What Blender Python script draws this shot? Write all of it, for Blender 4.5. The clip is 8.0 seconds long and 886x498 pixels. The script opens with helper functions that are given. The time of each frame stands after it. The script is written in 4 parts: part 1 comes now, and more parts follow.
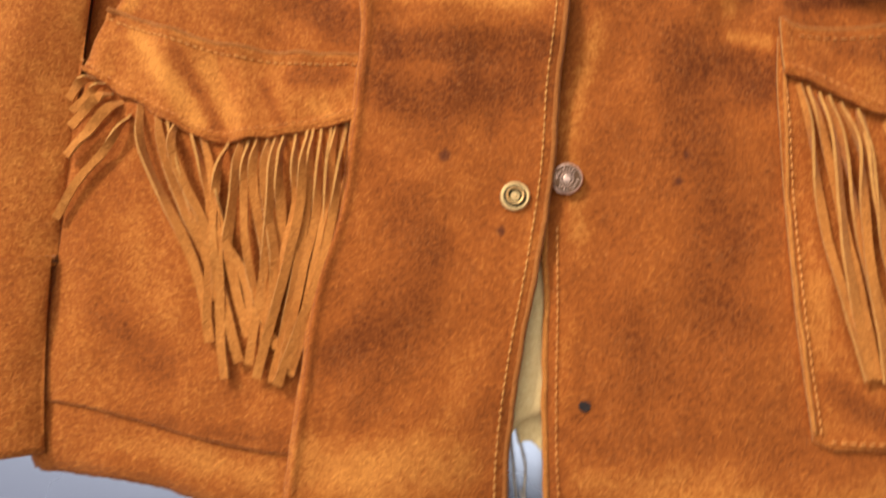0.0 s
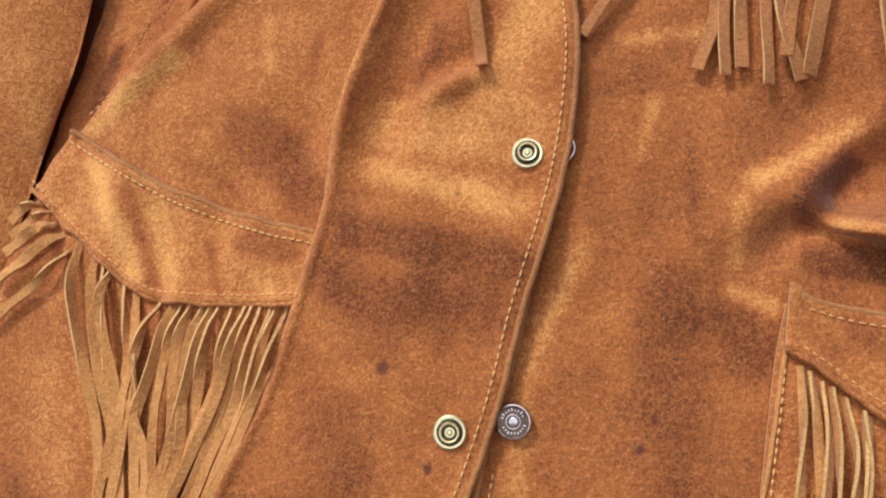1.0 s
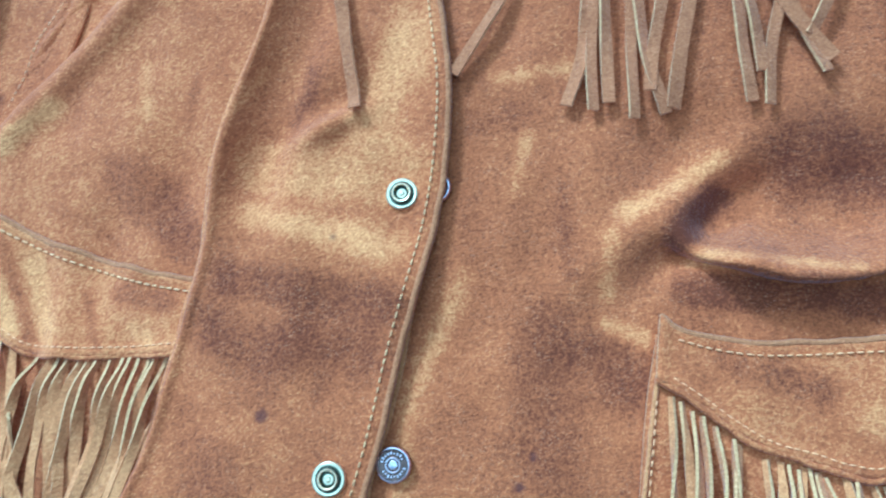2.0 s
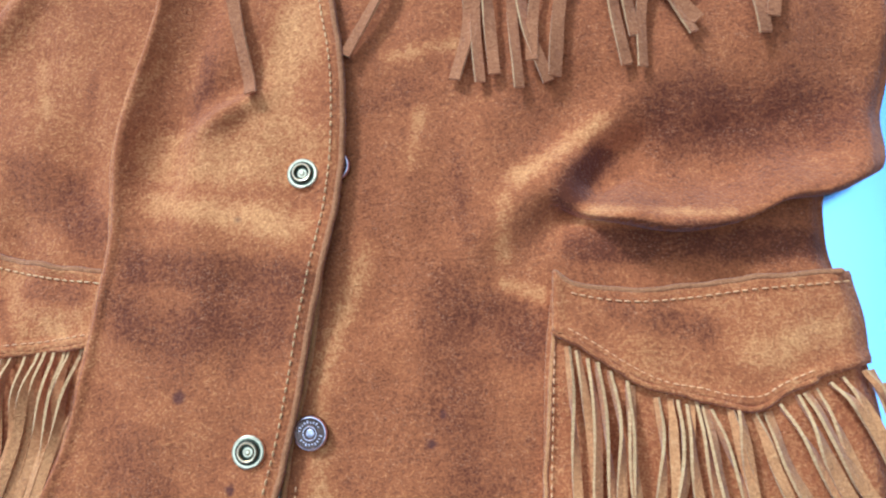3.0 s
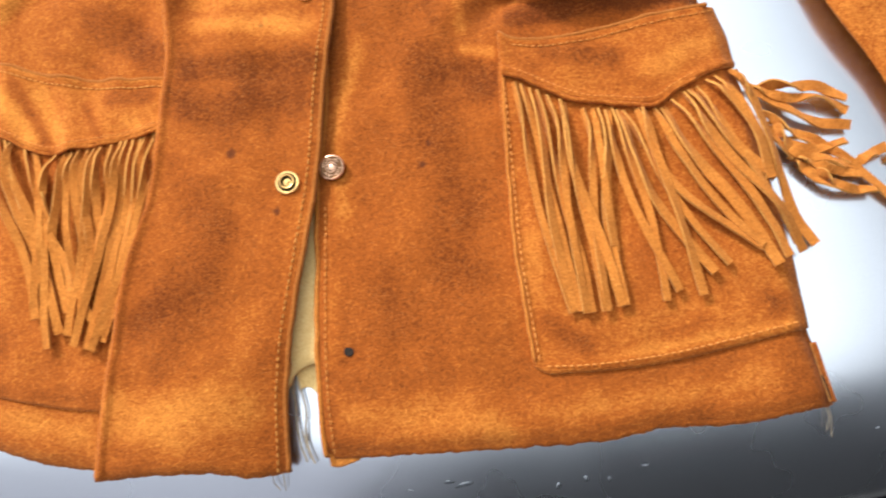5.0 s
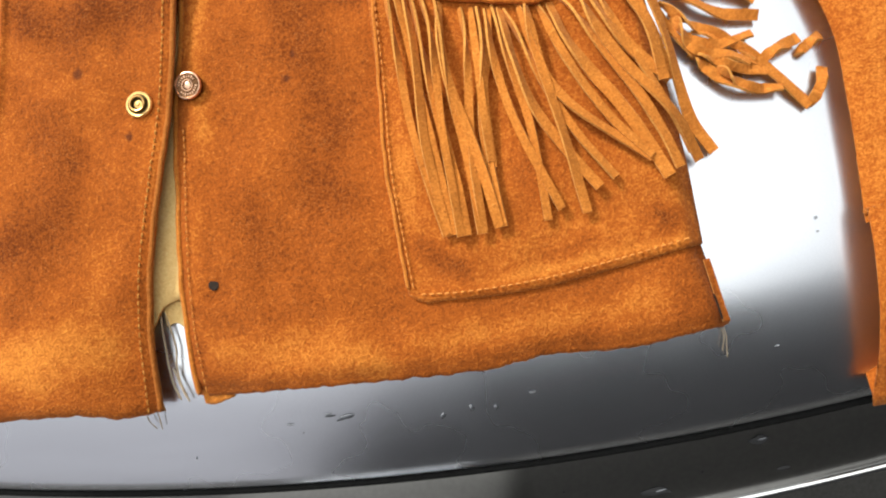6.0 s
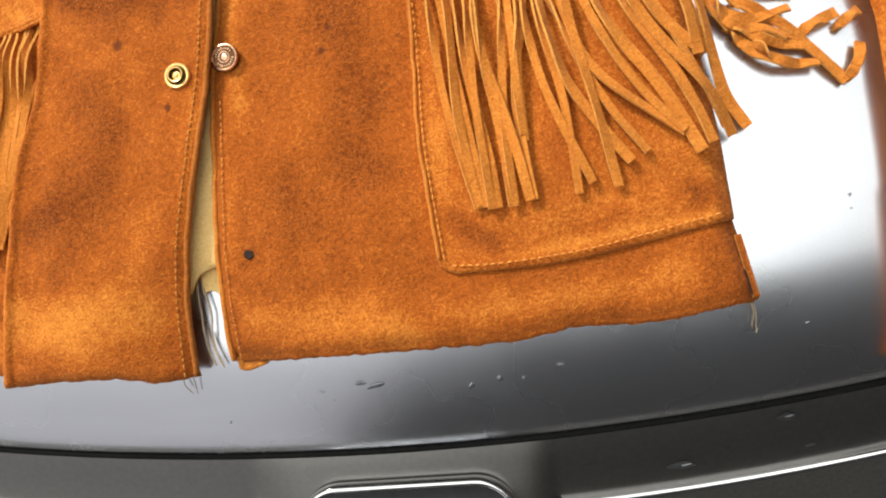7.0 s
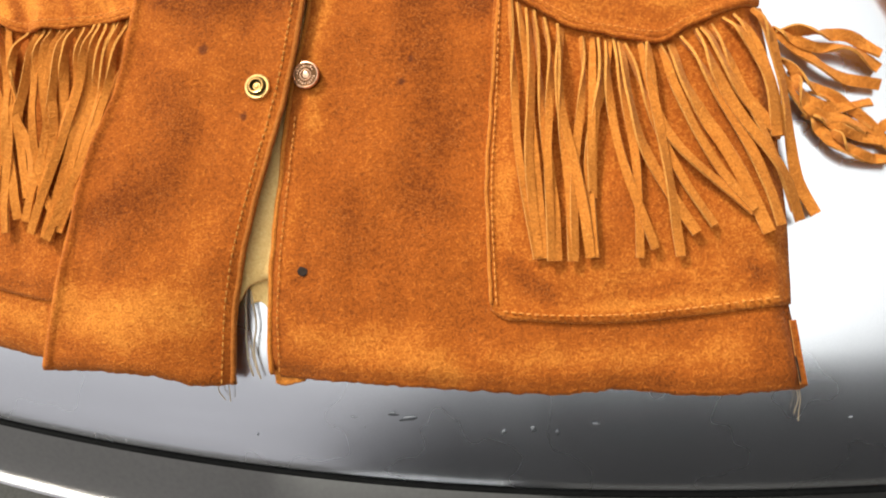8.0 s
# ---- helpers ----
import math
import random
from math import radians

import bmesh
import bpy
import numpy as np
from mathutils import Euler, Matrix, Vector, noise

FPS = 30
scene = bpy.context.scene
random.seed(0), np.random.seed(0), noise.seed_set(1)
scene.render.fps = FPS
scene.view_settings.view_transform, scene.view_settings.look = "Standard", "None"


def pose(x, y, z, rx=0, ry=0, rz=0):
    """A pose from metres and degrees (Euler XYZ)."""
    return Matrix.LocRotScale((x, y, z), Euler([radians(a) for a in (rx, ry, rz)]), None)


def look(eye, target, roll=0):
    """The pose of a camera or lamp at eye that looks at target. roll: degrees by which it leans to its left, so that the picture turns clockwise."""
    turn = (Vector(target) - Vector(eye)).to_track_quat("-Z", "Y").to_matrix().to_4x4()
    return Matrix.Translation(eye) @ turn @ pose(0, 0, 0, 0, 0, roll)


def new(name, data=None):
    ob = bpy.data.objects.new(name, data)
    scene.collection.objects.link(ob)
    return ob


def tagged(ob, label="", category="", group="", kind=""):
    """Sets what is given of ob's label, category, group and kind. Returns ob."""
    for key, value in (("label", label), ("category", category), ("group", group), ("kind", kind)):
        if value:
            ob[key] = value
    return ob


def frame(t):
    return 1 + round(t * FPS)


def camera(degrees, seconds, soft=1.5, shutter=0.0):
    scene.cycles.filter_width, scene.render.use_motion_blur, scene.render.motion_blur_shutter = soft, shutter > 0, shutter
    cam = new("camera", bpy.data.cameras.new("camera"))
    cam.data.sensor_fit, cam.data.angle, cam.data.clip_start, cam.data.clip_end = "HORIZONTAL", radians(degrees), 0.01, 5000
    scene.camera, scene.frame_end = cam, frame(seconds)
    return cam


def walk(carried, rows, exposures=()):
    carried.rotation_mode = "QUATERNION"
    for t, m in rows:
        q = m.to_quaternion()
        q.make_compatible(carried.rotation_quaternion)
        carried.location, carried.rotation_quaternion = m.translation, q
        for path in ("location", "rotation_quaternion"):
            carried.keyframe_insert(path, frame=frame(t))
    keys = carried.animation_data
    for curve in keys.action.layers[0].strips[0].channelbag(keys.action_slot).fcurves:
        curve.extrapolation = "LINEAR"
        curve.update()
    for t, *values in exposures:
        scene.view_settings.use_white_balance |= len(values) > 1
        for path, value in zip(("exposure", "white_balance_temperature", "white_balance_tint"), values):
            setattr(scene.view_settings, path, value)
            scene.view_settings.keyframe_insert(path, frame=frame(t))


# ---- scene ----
LENS = 58.56
cam = camera(LENS, 8.0, soft=2.0, shutter=0.25)
Z0 = 0.95          # height of the jacket's upper face over the ground
# seconds, x, y, z over the jacket, then turns in degrees
ROWS = [
    (0.0, -0.0083, -0.0793, 0.3821, 8.19, 5.73, -7.93),
    (0.2, 0.0206, -0.0499, 0.3765, 9.47, 6.17, -4.79),
    (0.5, 0.0428, -0.0227, 0.3590, 10.73, 7.26, -0.83),
    (0.7, 0.0440, -0.0069, 0.3525, 11.25, 8.12, 1.03),
    (1.0, 0.0474, 0.0136, 0.3463, 11.18, 8.51, 2.65),
    (1.5, 0.0587, 0.0214, 0.3444, 11.42, 8.13, 2.48),
    (2.0, 0.0886, 0.0251, 0.3427, 12.10, 6.81, 0.04),
    (2.2, 0.0959, 0.0176, 0.3401, 13.22, 6.00, -1.32),
    (3.3, 0.1315, 0.0084, 0.3571, 10.43, 3.95, -5.62),
    (3.5, 0.1463, -0.0120, 0.3564, 12.32, 5.19, -6.23),
    (4.0, 0.1320, -0.0576, 0.3860, 13.67, 4.72, -8.96),
    (4.2, 0.1039, -0.0917, 0.4057, 14.10, 5.06, -9.92),
    (4.5, 0.0709, -0.1469, 0.4289, 14.29, 5.78, -10.49),
    (4.7, 0.0736, -0.1653, 0.4399, 13.78, 5.60, -10.39),
    (5.0, 0.0959, -0.1707, 0.4379, 13.84, 4.71, -11.21),
    (5.2, 0.1213, -0.1741, 0.4243, 13.22, 3.64, -11.79),
    (6.3, 0.1738, -0.1656, 0.4002, 4.94, 6.68, -13.47),
    (6.5, 0.1745, -0.1682, 0.4012, 4.82, 7.00, -13.55),
    (7.0, 0.1674, -0.1714, 0.4053, 5.01, 7.56, -12.20),
    (7.5, 0.1527, -0.1669, 0.4062, 5.92, 7.47, -8.62),
    (8.0, 0.1457, -0.1587, 0.4107, 7.67, 7.48, -4.23),
]
EXPOSURES = [
    (0.0, 0.25, 6000, 11), (0.5, 0.20, 5000, 3), (1.0, 0.43, 4050, -6), (1.5, 0.64, 3150, -11), (2.0, 0.85, 2750, -14), (2.2, 0.85, 2750, -14),
    (3.3, 0.47, 3600, 0), (3.5, 0.43, 3850, 0), (4.0, 0.25, 4900, 5), (4.5, 0.53, 5800, 4), (5.2, 0.65, 6100, 5), (6.3, 0.55, 6700, 5), (8.0, 0.60, 6800, 5),
]
walk(cam, [(t, pose(x, y, z + Z0, rx, ry, rz)) for t, x, y, z, rx, ry, rz in ROWS], EXPOSURES)

# ---- light ----
CLOUD = 12.6
SUN_AZ, SUN_EL = -30.0, 38.0     # degrees from +y towards +x, and over the horizon
world = bpy.data.worlds.new("sky")
scene.world = world
world.use_nodes = True
wn = world.node_tree
sky = wn.nodes.new("ShaderNodeTexSky")
sky.sky_type, sky.sun_disc = "NISHITA", False
sky.sun_elevation, sky.sun_rotation = radians(SUN_EL), radians(SUN_AZ)
sky.air_density, sky.dust_density, sky.ozone_density = 1.0, 3.0, 1.0
# thin white cloud all over the sky, far brighter overhead than low down
where = wn.nodes.new("ShaderNodeTexCoord")
puff = wn.nodes.new("ShaderNodeTexNoise")
puff.inputs["Scale"].default_value, puff.inputs["Detail"].default_value, puff.inputs["Roughness"].default_value = 1.6, 5.0, 0.5
cover = wn.nodes.new("ShaderNodeMapRange")
cover.interpolation_type = "SMOOTHSTEP"
cover.inputs[1].default_value, cover.inputs[2].default_value, cover.inputs[3].default_value = 0.24, 0.46, 0.30
blend = wn.nodes.new("ShaderNodeMix")
blend.data_type = "RGBA"
rise = wn.nodes.new("ShaderNodeSeparateXYZ")
dome = wn.nodes.new("ShaderNodeMapRange")
dome.inputs[1].default_value, dome.inputs[2].default_value, dome.inputs[3].default_value, dome.inputs[4].default_value = 0.0, 1.0, CLOUD / 12, CLOUD
wn.links.new(where.outputs["Generated"], rise.inputs[0])
wn.links.new(rise.outputs["Z"], dome.inputs[0])
wn.links.new(dome.outputs[0], blend.inputs[7])
wn.links.new(where.outputs["Generated"], puff.inputs["Vector"])
wn.links.new(puff.outputs["Fac"], cover.inputs[0])
wn.links.new(cover.outputs[0], blend.inputs[0])
wn.links.new(sky.outputs["Color"], blend.inputs[6])
wn.nodes["Background"].inputs["Strength"].default_value = 0.12
wn.links.new(blend.outputs[2], wn.nodes["Background"].inputs["Color"])
sun = new("sun", bpy.data.lights.new("sun", "SUN"))
sun.data.energy, sun.data.angle, sun.data.color = 2.4, radians(9), (1.0, 0.95, 0.88)
sd = Vector((math.sin(radians(SUN_AZ)) * math.cos(radians(SUN_EL)), math.cos(radians(SUN_AZ)) * math.cos(radians(SUN_EL)), math.sin(radians(SUN_EL))))
sun.matrix_world = look(sd * 20, (0, 0, 0))


# ---- materials ----
class Nodes:
    """A small hand for building one node material."""

    def __init__(self, name):
        self.m = bpy.data.materials.new(name)
        self.m.use_nodes = True
        self.t = self.m.node_tree
        self.bsdf = self.t.nodes["Principled BSDF"]
        self.co = self.t.nodes.new("ShaderNodeTexCoord").outputs["Object"]
        self.flat = None

    def put(self, socket, value):
        if isinstance(value, bpy.types.NodeSocket):
            self.t.links.new(value, socket)
        else:
            socket.default_value = value

    def set(self, **values):
        for name, value in values.items():
            self.put(self.bsdf.inputs[name.replace("_", " ")], value)
        return self

    def noise(self, scale, detail=3.0, rough=0.55, stretch=None, vector=None):
        v = vector or self.co
        if stretch:
            mp = self.t.nodes.new("ShaderNodeMapping")
            mp.inputs["Scale"].default_value = stretch
            self.t.links.new(v, mp.inputs["Vector"])
            v = mp.outputs["Vector"]
        n = self.t.nodes.new("ShaderNodeTexNoise")
        n.inputs["Scale"].default_value, n.inputs["Detail"].default_value, n.inputs["Roughness"].default_value = scale, detail, rough
        self.t.links.new(v, n.inputs["Vector"])
        return n.outputs["Fac"]

    def math(self, op, a, b=0.0, c=0.0, clamp=False):
        n = self.t.nodes.new("ShaderNodeMath")
        n.operation, n.use_clamp = op, clamp
        for i, v in enumerate((a, b, c)):
            self.put(n.inputs[i], v)
        return n.outputs[0]

    def span(self, v, a, b, lo=0.0, hi=1.0):
        n = self.t.nodes.new("ShaderNodeMapRange")
        n.interpolation_type = "SMOOTHSTEP"
        self.put(n.inputs[0], v)
        for i, k in enumerate((a, b, lo, hi)):
            n.inputs[1 + i].default_value = k
        return n.outputs[0]

    def ramp(self, v, *stops):
        n = self.t.nodes.new("ShaderNodeValToRGB")
        while len(n.color_ramp.elements) < len(stops):
            n.color_ramp.elements.new(0.5)
        for e, (p, c) in zip(n.color_ramp.elements, stops):
            e.position, e.color = p, (*c, 1)
        self.t.links.new(v, n.inputs[0])
        return n.outputs[0]

    def mix(self, f, a, b, blend="MIX"):
        n = self.t.nodes.new("ShaderNodeMix")
        n.data_type, n.blend_type = "RGBA", blend
        self.put(n.inputs[0], f)
        for i, v in ((6, a), (7, b)):
            self.put(n.inputs[i], (*v, 1) if isinstance(v, tuple) and len(v) == 3 else v)
        return n.outputs[2]

    def vec(self, op, a, b=(0, 0, 0), scale=None):
        n = self.t.nodes.new("ShaderNodeVectorMath")
        n.operation = op
        self.put(n.inputs[0], a)
        self.put(n.inputs[1], b)
        if scale is not None:
            self.put(n.inputs["Scale"], scale)
        return n.outputs["Value"] if op in ("LENGTH", "DOT_PRODUCT") else n.outputs["Vector"]

    def stroke(self, a, b, r, soft, warp):
        """1 along a stroke from a to b, fading out over soft; warp makes its rim uneven."""
        if self.flat is None:
            self.flat = self.vec("MULTIPLY", self.co, (1, 1, 0))
        run = (b[0] - a[0], b[1] - a[1])
        far = self.vec("SUBTRACT", self.flat, (*a, 0))
        along = self.math("DIVIDE", self.vec("DOT_PRODUCT", far, (*run, 0)), max(run[0] ** 2 + run[1] ** 2, 1e-9), clamp=True)
        d = self.vec("LENGTH", self.vec("SUBTRACT", far, self.vec("SCALE", (*run, 0), scale=along)))
        d = self.math("MULTIPLY_ADD", warp, soft * 1.6, d)
        return self.span(d, r + soft * 0.2, r + soft * 1.7, 1.0, 0.0)

    def bump(self, height, strength, distance):
        n = self.t.nodes.new("ShaderNodeBump")
        n.inputs["Strength"].default_value, n.inputs["Distance"].default_value = strength, distance
        self.put(n.inputs["Height"], height)
        self.put(self.bsdf.inputs["Normal"], n.outputs[0])
        return self


# strokes of tone in millimetres, brushed nap plus painted ridge light and hollow shade: from x, y to x, y, half width,
# soft rim, depth of tone (below zero: lighter)
# the strip: nap, a painted highlight on the fold ridge, shade in the hollow
STRIP_NAP_SHADE = [
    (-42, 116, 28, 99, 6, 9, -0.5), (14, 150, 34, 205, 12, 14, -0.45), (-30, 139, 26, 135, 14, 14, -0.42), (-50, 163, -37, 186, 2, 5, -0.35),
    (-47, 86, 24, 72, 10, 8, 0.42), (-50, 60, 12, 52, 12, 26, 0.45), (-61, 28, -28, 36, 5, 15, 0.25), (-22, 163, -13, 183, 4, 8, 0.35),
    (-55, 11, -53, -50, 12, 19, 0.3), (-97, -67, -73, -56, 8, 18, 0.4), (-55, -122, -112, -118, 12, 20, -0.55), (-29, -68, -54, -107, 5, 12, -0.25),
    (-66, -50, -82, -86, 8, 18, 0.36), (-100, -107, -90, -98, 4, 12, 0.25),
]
# nap, with light painted on the ridge and crease lip, shade around them
UPPER_NAP_SHADE = [
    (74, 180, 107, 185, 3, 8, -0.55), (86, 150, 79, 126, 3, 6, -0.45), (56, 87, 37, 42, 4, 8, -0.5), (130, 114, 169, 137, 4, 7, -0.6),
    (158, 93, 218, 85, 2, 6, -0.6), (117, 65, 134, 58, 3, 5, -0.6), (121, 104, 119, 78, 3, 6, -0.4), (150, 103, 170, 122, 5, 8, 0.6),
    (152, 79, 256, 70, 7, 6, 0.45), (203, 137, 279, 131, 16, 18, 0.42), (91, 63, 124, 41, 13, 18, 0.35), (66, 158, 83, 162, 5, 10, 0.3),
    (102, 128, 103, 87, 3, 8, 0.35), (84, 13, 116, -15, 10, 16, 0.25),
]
LOWER_NAP = [
    (96, 51, 95, -35, 16, 22, 0.3), (94, -80, 82, -52, 8, 20, 0.36), (46, -71, 48, -96, 8, 16, 0.25), (33, 37, 28, -21, 4, 11, -0.45),
    (10, -138, 90, -160, 8, 20, -0.5), (119, -158, 240, -166, 5, 14, -0.45), (16, -64, 6, -106, 3, 9, -0.35), (90, -12, 84, -74, 12, 18, 0.3),
]
# nap, plus painted light on the underarm ridge and shade in its valley
LEFT_NAP_SHADE = [
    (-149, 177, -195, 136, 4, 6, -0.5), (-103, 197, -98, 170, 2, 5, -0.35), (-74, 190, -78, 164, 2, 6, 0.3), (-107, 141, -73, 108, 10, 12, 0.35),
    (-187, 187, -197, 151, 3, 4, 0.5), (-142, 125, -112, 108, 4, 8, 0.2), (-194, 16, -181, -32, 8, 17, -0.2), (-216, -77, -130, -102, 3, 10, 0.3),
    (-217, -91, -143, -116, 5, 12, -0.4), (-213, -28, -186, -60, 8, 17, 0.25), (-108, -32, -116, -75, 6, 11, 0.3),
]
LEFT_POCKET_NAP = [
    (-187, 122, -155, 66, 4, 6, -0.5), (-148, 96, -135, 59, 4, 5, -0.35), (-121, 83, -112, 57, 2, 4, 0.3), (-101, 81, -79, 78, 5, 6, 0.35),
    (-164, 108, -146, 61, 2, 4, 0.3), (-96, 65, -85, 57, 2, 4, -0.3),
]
RIGHT_POCKET_NAP = [
    (166, 49, 201, 35, 6, 8, 0.35), (224, 23, 262, 34, 5, 8, -0.3), (148, 49, 160, 40, 4, 5, 0.2), (250, -121, 255, -125, 5, 12, 0.5),
    (130, -111, 149, -128, 4, 8, 0.4), (194, -130, 213, -127, 2, 8, 0.3), (134, -61, 125, -99, 3, 8, -0.3), (190, -82, 182, -110, 6, 12, 0.2),
    (157, -136, 261, -138, 2, 5, -0.35),
]
SPOTS = [(-0.031, 0.026, 0.0026), (-0.0095, -0.0155, 0.0018), (-0.001, 0.104, 0.0008)]


def suede(name, dark, mid, light, nap_shades=(), spots=(), pale=0.0, contrast=1.0):
    n = Nodes(name)
    grain, flock = n.noise(820, 2, 0.6), n.noise(360, 4, 0.7)
    mottle, cloud = n.noise(75, 5, 0.66), n.noise(15, 3, 0.5)
    streak = n.noise(48, 3, 0.55, (1.0, 0.25, 1.0))
    v = n.math("MULTIPLY", grain, 0.74)
    v = n.math("MULTIPLY_ADD", flock, 0.56, v)
    v = n.math("MULTIPLY_ADD", mottle, 0.24, v)
    v = n.math("MULTIPLY_ADD", cloud, 0.24 * contrast, v)
    v = n.math("MULTIPLY_ADD", streak, 0.24 * contrast, v)
    drift = n.noise(34, 2, 0.5)
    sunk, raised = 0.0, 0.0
    # nap tones and the painted light and shade of folds go in together
    for x0, y0, x1, y1, r, soft, deep in nap_shades:
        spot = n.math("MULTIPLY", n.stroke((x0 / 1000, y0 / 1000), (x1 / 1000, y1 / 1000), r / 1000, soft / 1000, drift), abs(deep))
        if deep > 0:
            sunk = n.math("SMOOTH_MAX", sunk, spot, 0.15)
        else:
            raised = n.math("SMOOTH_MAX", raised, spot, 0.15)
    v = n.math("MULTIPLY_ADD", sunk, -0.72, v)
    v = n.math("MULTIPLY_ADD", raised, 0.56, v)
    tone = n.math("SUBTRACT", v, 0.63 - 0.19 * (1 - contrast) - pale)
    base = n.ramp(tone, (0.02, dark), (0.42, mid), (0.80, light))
    fleck = n.math("MULTIPLY", n.span(n.noise(1100, 2, 0.5), 0.56, 0.72), n.span(n.noise(90, 3), 0.40, 0.60))
    base = n.mix(n.math("MULTIPLY", fleck, 0.22), base, tuple(min(1, c * 1.3 + 0.05) for c in light))
    for x, y, r in spots:
        base = n.mix(n.math("MULTIPLY", n.stroke((x, y), (x, y), r, 0.002, flock), 0.7), base, (0.06, 0.016, 0.010))
    n.set(Base_Color=base, Roughness=0.95, Sheen_Weight=0.18, Sheen_Roughness=0.45, Sheen_Tint=(1.0, 0.72, 0.45, 1))
    n.bsdf.inputs["Specular IOR Level"].default_value = 0.12
    n.bump(n.math("ADD", n.math("MULTIPLY", grain, 0.6), flock), 0.85, 0.0010)
    return n.m


DARK, MID, LIGHT = (0.14, 0.030, 0.005), (0.41, 0.101, 0.013), (0.76, 0.275, 0.045)
M_STRIP = suede("strip_suede", DARK, MID, LIGHT, STRIP_NAP_SHADE, SPOTS)
# right front darkened, left front paled in colour for how light falls
M_RIGHT = suede("right_suede_shaded", DARK, MID, LIGHT, UPPER_NAP_SHADE + LOWER_NAP, [(0.0795, -0.003, 0.0018), (0.086, 0.009, 0.0012)], -0.05)
M_LEFT = suede("left_suede_lit", DARK, MID, LIGHT, LEFT_NAP_SHADE, (), 0.05)
# paler suede puts the highlight of the folded ridge into its colour
M_LIT_FOLD = suede("lit_fold_suede", DARK, MID, LIGHT, (), (), 0.16, 0.6)
M_OLIVE = suede("olive_edge", (0.24, 0.070, 0.013), (0.41, 0.130, 0.024), (0.58, 0.215, 0.048), contrast=0.6)
M_POCKET = suede("pocket_suede", DARK, MID, LIGHT, RIGHT_POCKET_NAP, (), 0.08, 0.8)
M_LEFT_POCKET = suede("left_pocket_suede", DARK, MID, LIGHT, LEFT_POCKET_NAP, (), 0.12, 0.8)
M_SLEEVE = suede("sleeve_suede", DARK, MID, LIGHT, (), (), 0.10)
M_FRINGE = suede("fringe_suede", (0.34, 0.098, 0.017), (0.59, 0.200, 0.033), (0.79, 0.335, 0.075), contrast=0.7)
M_YOKE_FRINGE = suede("yoke_fringe_suede", (0.20, 0.055, 0.011), (0.40, 0.120, 0.022), (0.58, 0.21, 0.048), contrast=0.7)
M_CUT = suede("cut_edge", (0.42, 0.155, 0.030), (0.66, 0.29, 0.065), (0.80, 0.43, 0.12), contrast=0.6)
M_LINING = suede("flesh_side", (0.74, 0.46, 0.16), (0.88, 0.61, 0.25), (0.94, 0.72, 0.36), contrast=0.5)


def plain(name, colour, rough=0.6, metal=0.0, vary=0.25, scale=400, bump=0.0, coat=0.0):
    n = Nodes(name)
    v = n.noise(scale, 4)
    a, b = (tuple(c * (1 - vary) for c in colour), tuple(min(1, c * (1 + vary)) for c in colour))
    n.set(Base_Color=n.ramp(v, (0.3, a), (0.7, b)), Roughness=n.span(n.noise(scale * 0.4, 3), 0.3, 0.7, rough * 0.8, min(1, rough * 1.2)), Metallic=metal, Coat_Weight=coat)
    if bump:
        n.bump(v, bump, 0.0005)
    return n.m


def paint():
    n = Nodes("car_paint")
    flake = n.noise(2600, 1)
    dust = n.noise(9, 3, 0.5)
    base = n.ramp(flake, (0.3, (0.64, 0.66, 0.72)), (0.7, (0.72, 0.74, 0.80)))
    n.set(Base_Color=base, Metallic=1.0, Roughness=n.span(dust, 0.25, 0.75, 0.24, 0.30), Coat_Weight=0.6, Coat_Roughness=0.08)
    return n.m


M_PAINT = paint()


def cover_paint():
    n = Nodes("cover_paint")
    v = n.noise(300, 4)
    n.set(Base_Color=n.ramp(v, (0.3, (0.155, 0.151, 0.145)), (0.7, (0.175, 0.171, 0.163))), Metallic=0.9, Roughness=0.32, Coat_Weight=0.4, Coat_Roughness=0.15)
    return n.m


M_COVER = cover_paint()
M_EDGE = plain("edge_thread", (0.92, 0.36, 0.07), 0.8, vary=0.3, scale=900)
M_THREAD = plain("orange_thread", (0.82, 0.30, 0.055), 0.8, vary=0.3, scale=900)
M_LOOSE = plain("loose_thread", (0.46, 0.36, 0.25), 0.9)
M_BRASS = plain("pale_brass", (0.92, 0.54, 0.20), 0.36, 1.0, 0.18, 500)
M_OLD = plain("dark_brass", (0.075, 0.055, 0.022), 0.4, 1.0, 0.4, 500)
M_COPPER = plain("worn_copper", (0.70, 0.44, 0.30), 0.33, 1.0, 0.3, 600)
M_STEEL = plain("aged_steel", (0.115, 0.056, 0.027), 0.28, 1.0, 0.35, 600)
M_HOLE = plain("hole_dark", (0.035, 0.025, 0.02), 0.9)
M_HOLE.node_tree.nodes["Principled BSDF"].inputs["Specular IOR Level"].default_value = 0.05
M_CHROME = plain("chrome", (0.75, 0.75, 0.76), 0.08, 1.0, 0.05, 200)
M_BLACK = plain("black_plastic", (0.02, 0.02, 0.022), 0.35, vary=0.3, scale=200)
M_TYRE_AND_GAP = plain("rubber", (0.010, 0.010, 0.010), 0.9)
M_TYRE_AND_GAP.node_tree.nodes["Principled BSDF"].inputs["Specular IOR Level"].default_value = 0.05
M_CHIP_GLINT = plain("chip_and_glint", (0.27, 0.28, 0.31), 0.45)
M_DENT = plain("dent_shade", (0.10, 0.105, 0.115), 0.4, 0.6)
M_PIT = plain("paint_pit", (0.03, 0.03, 0.032), 0.6)


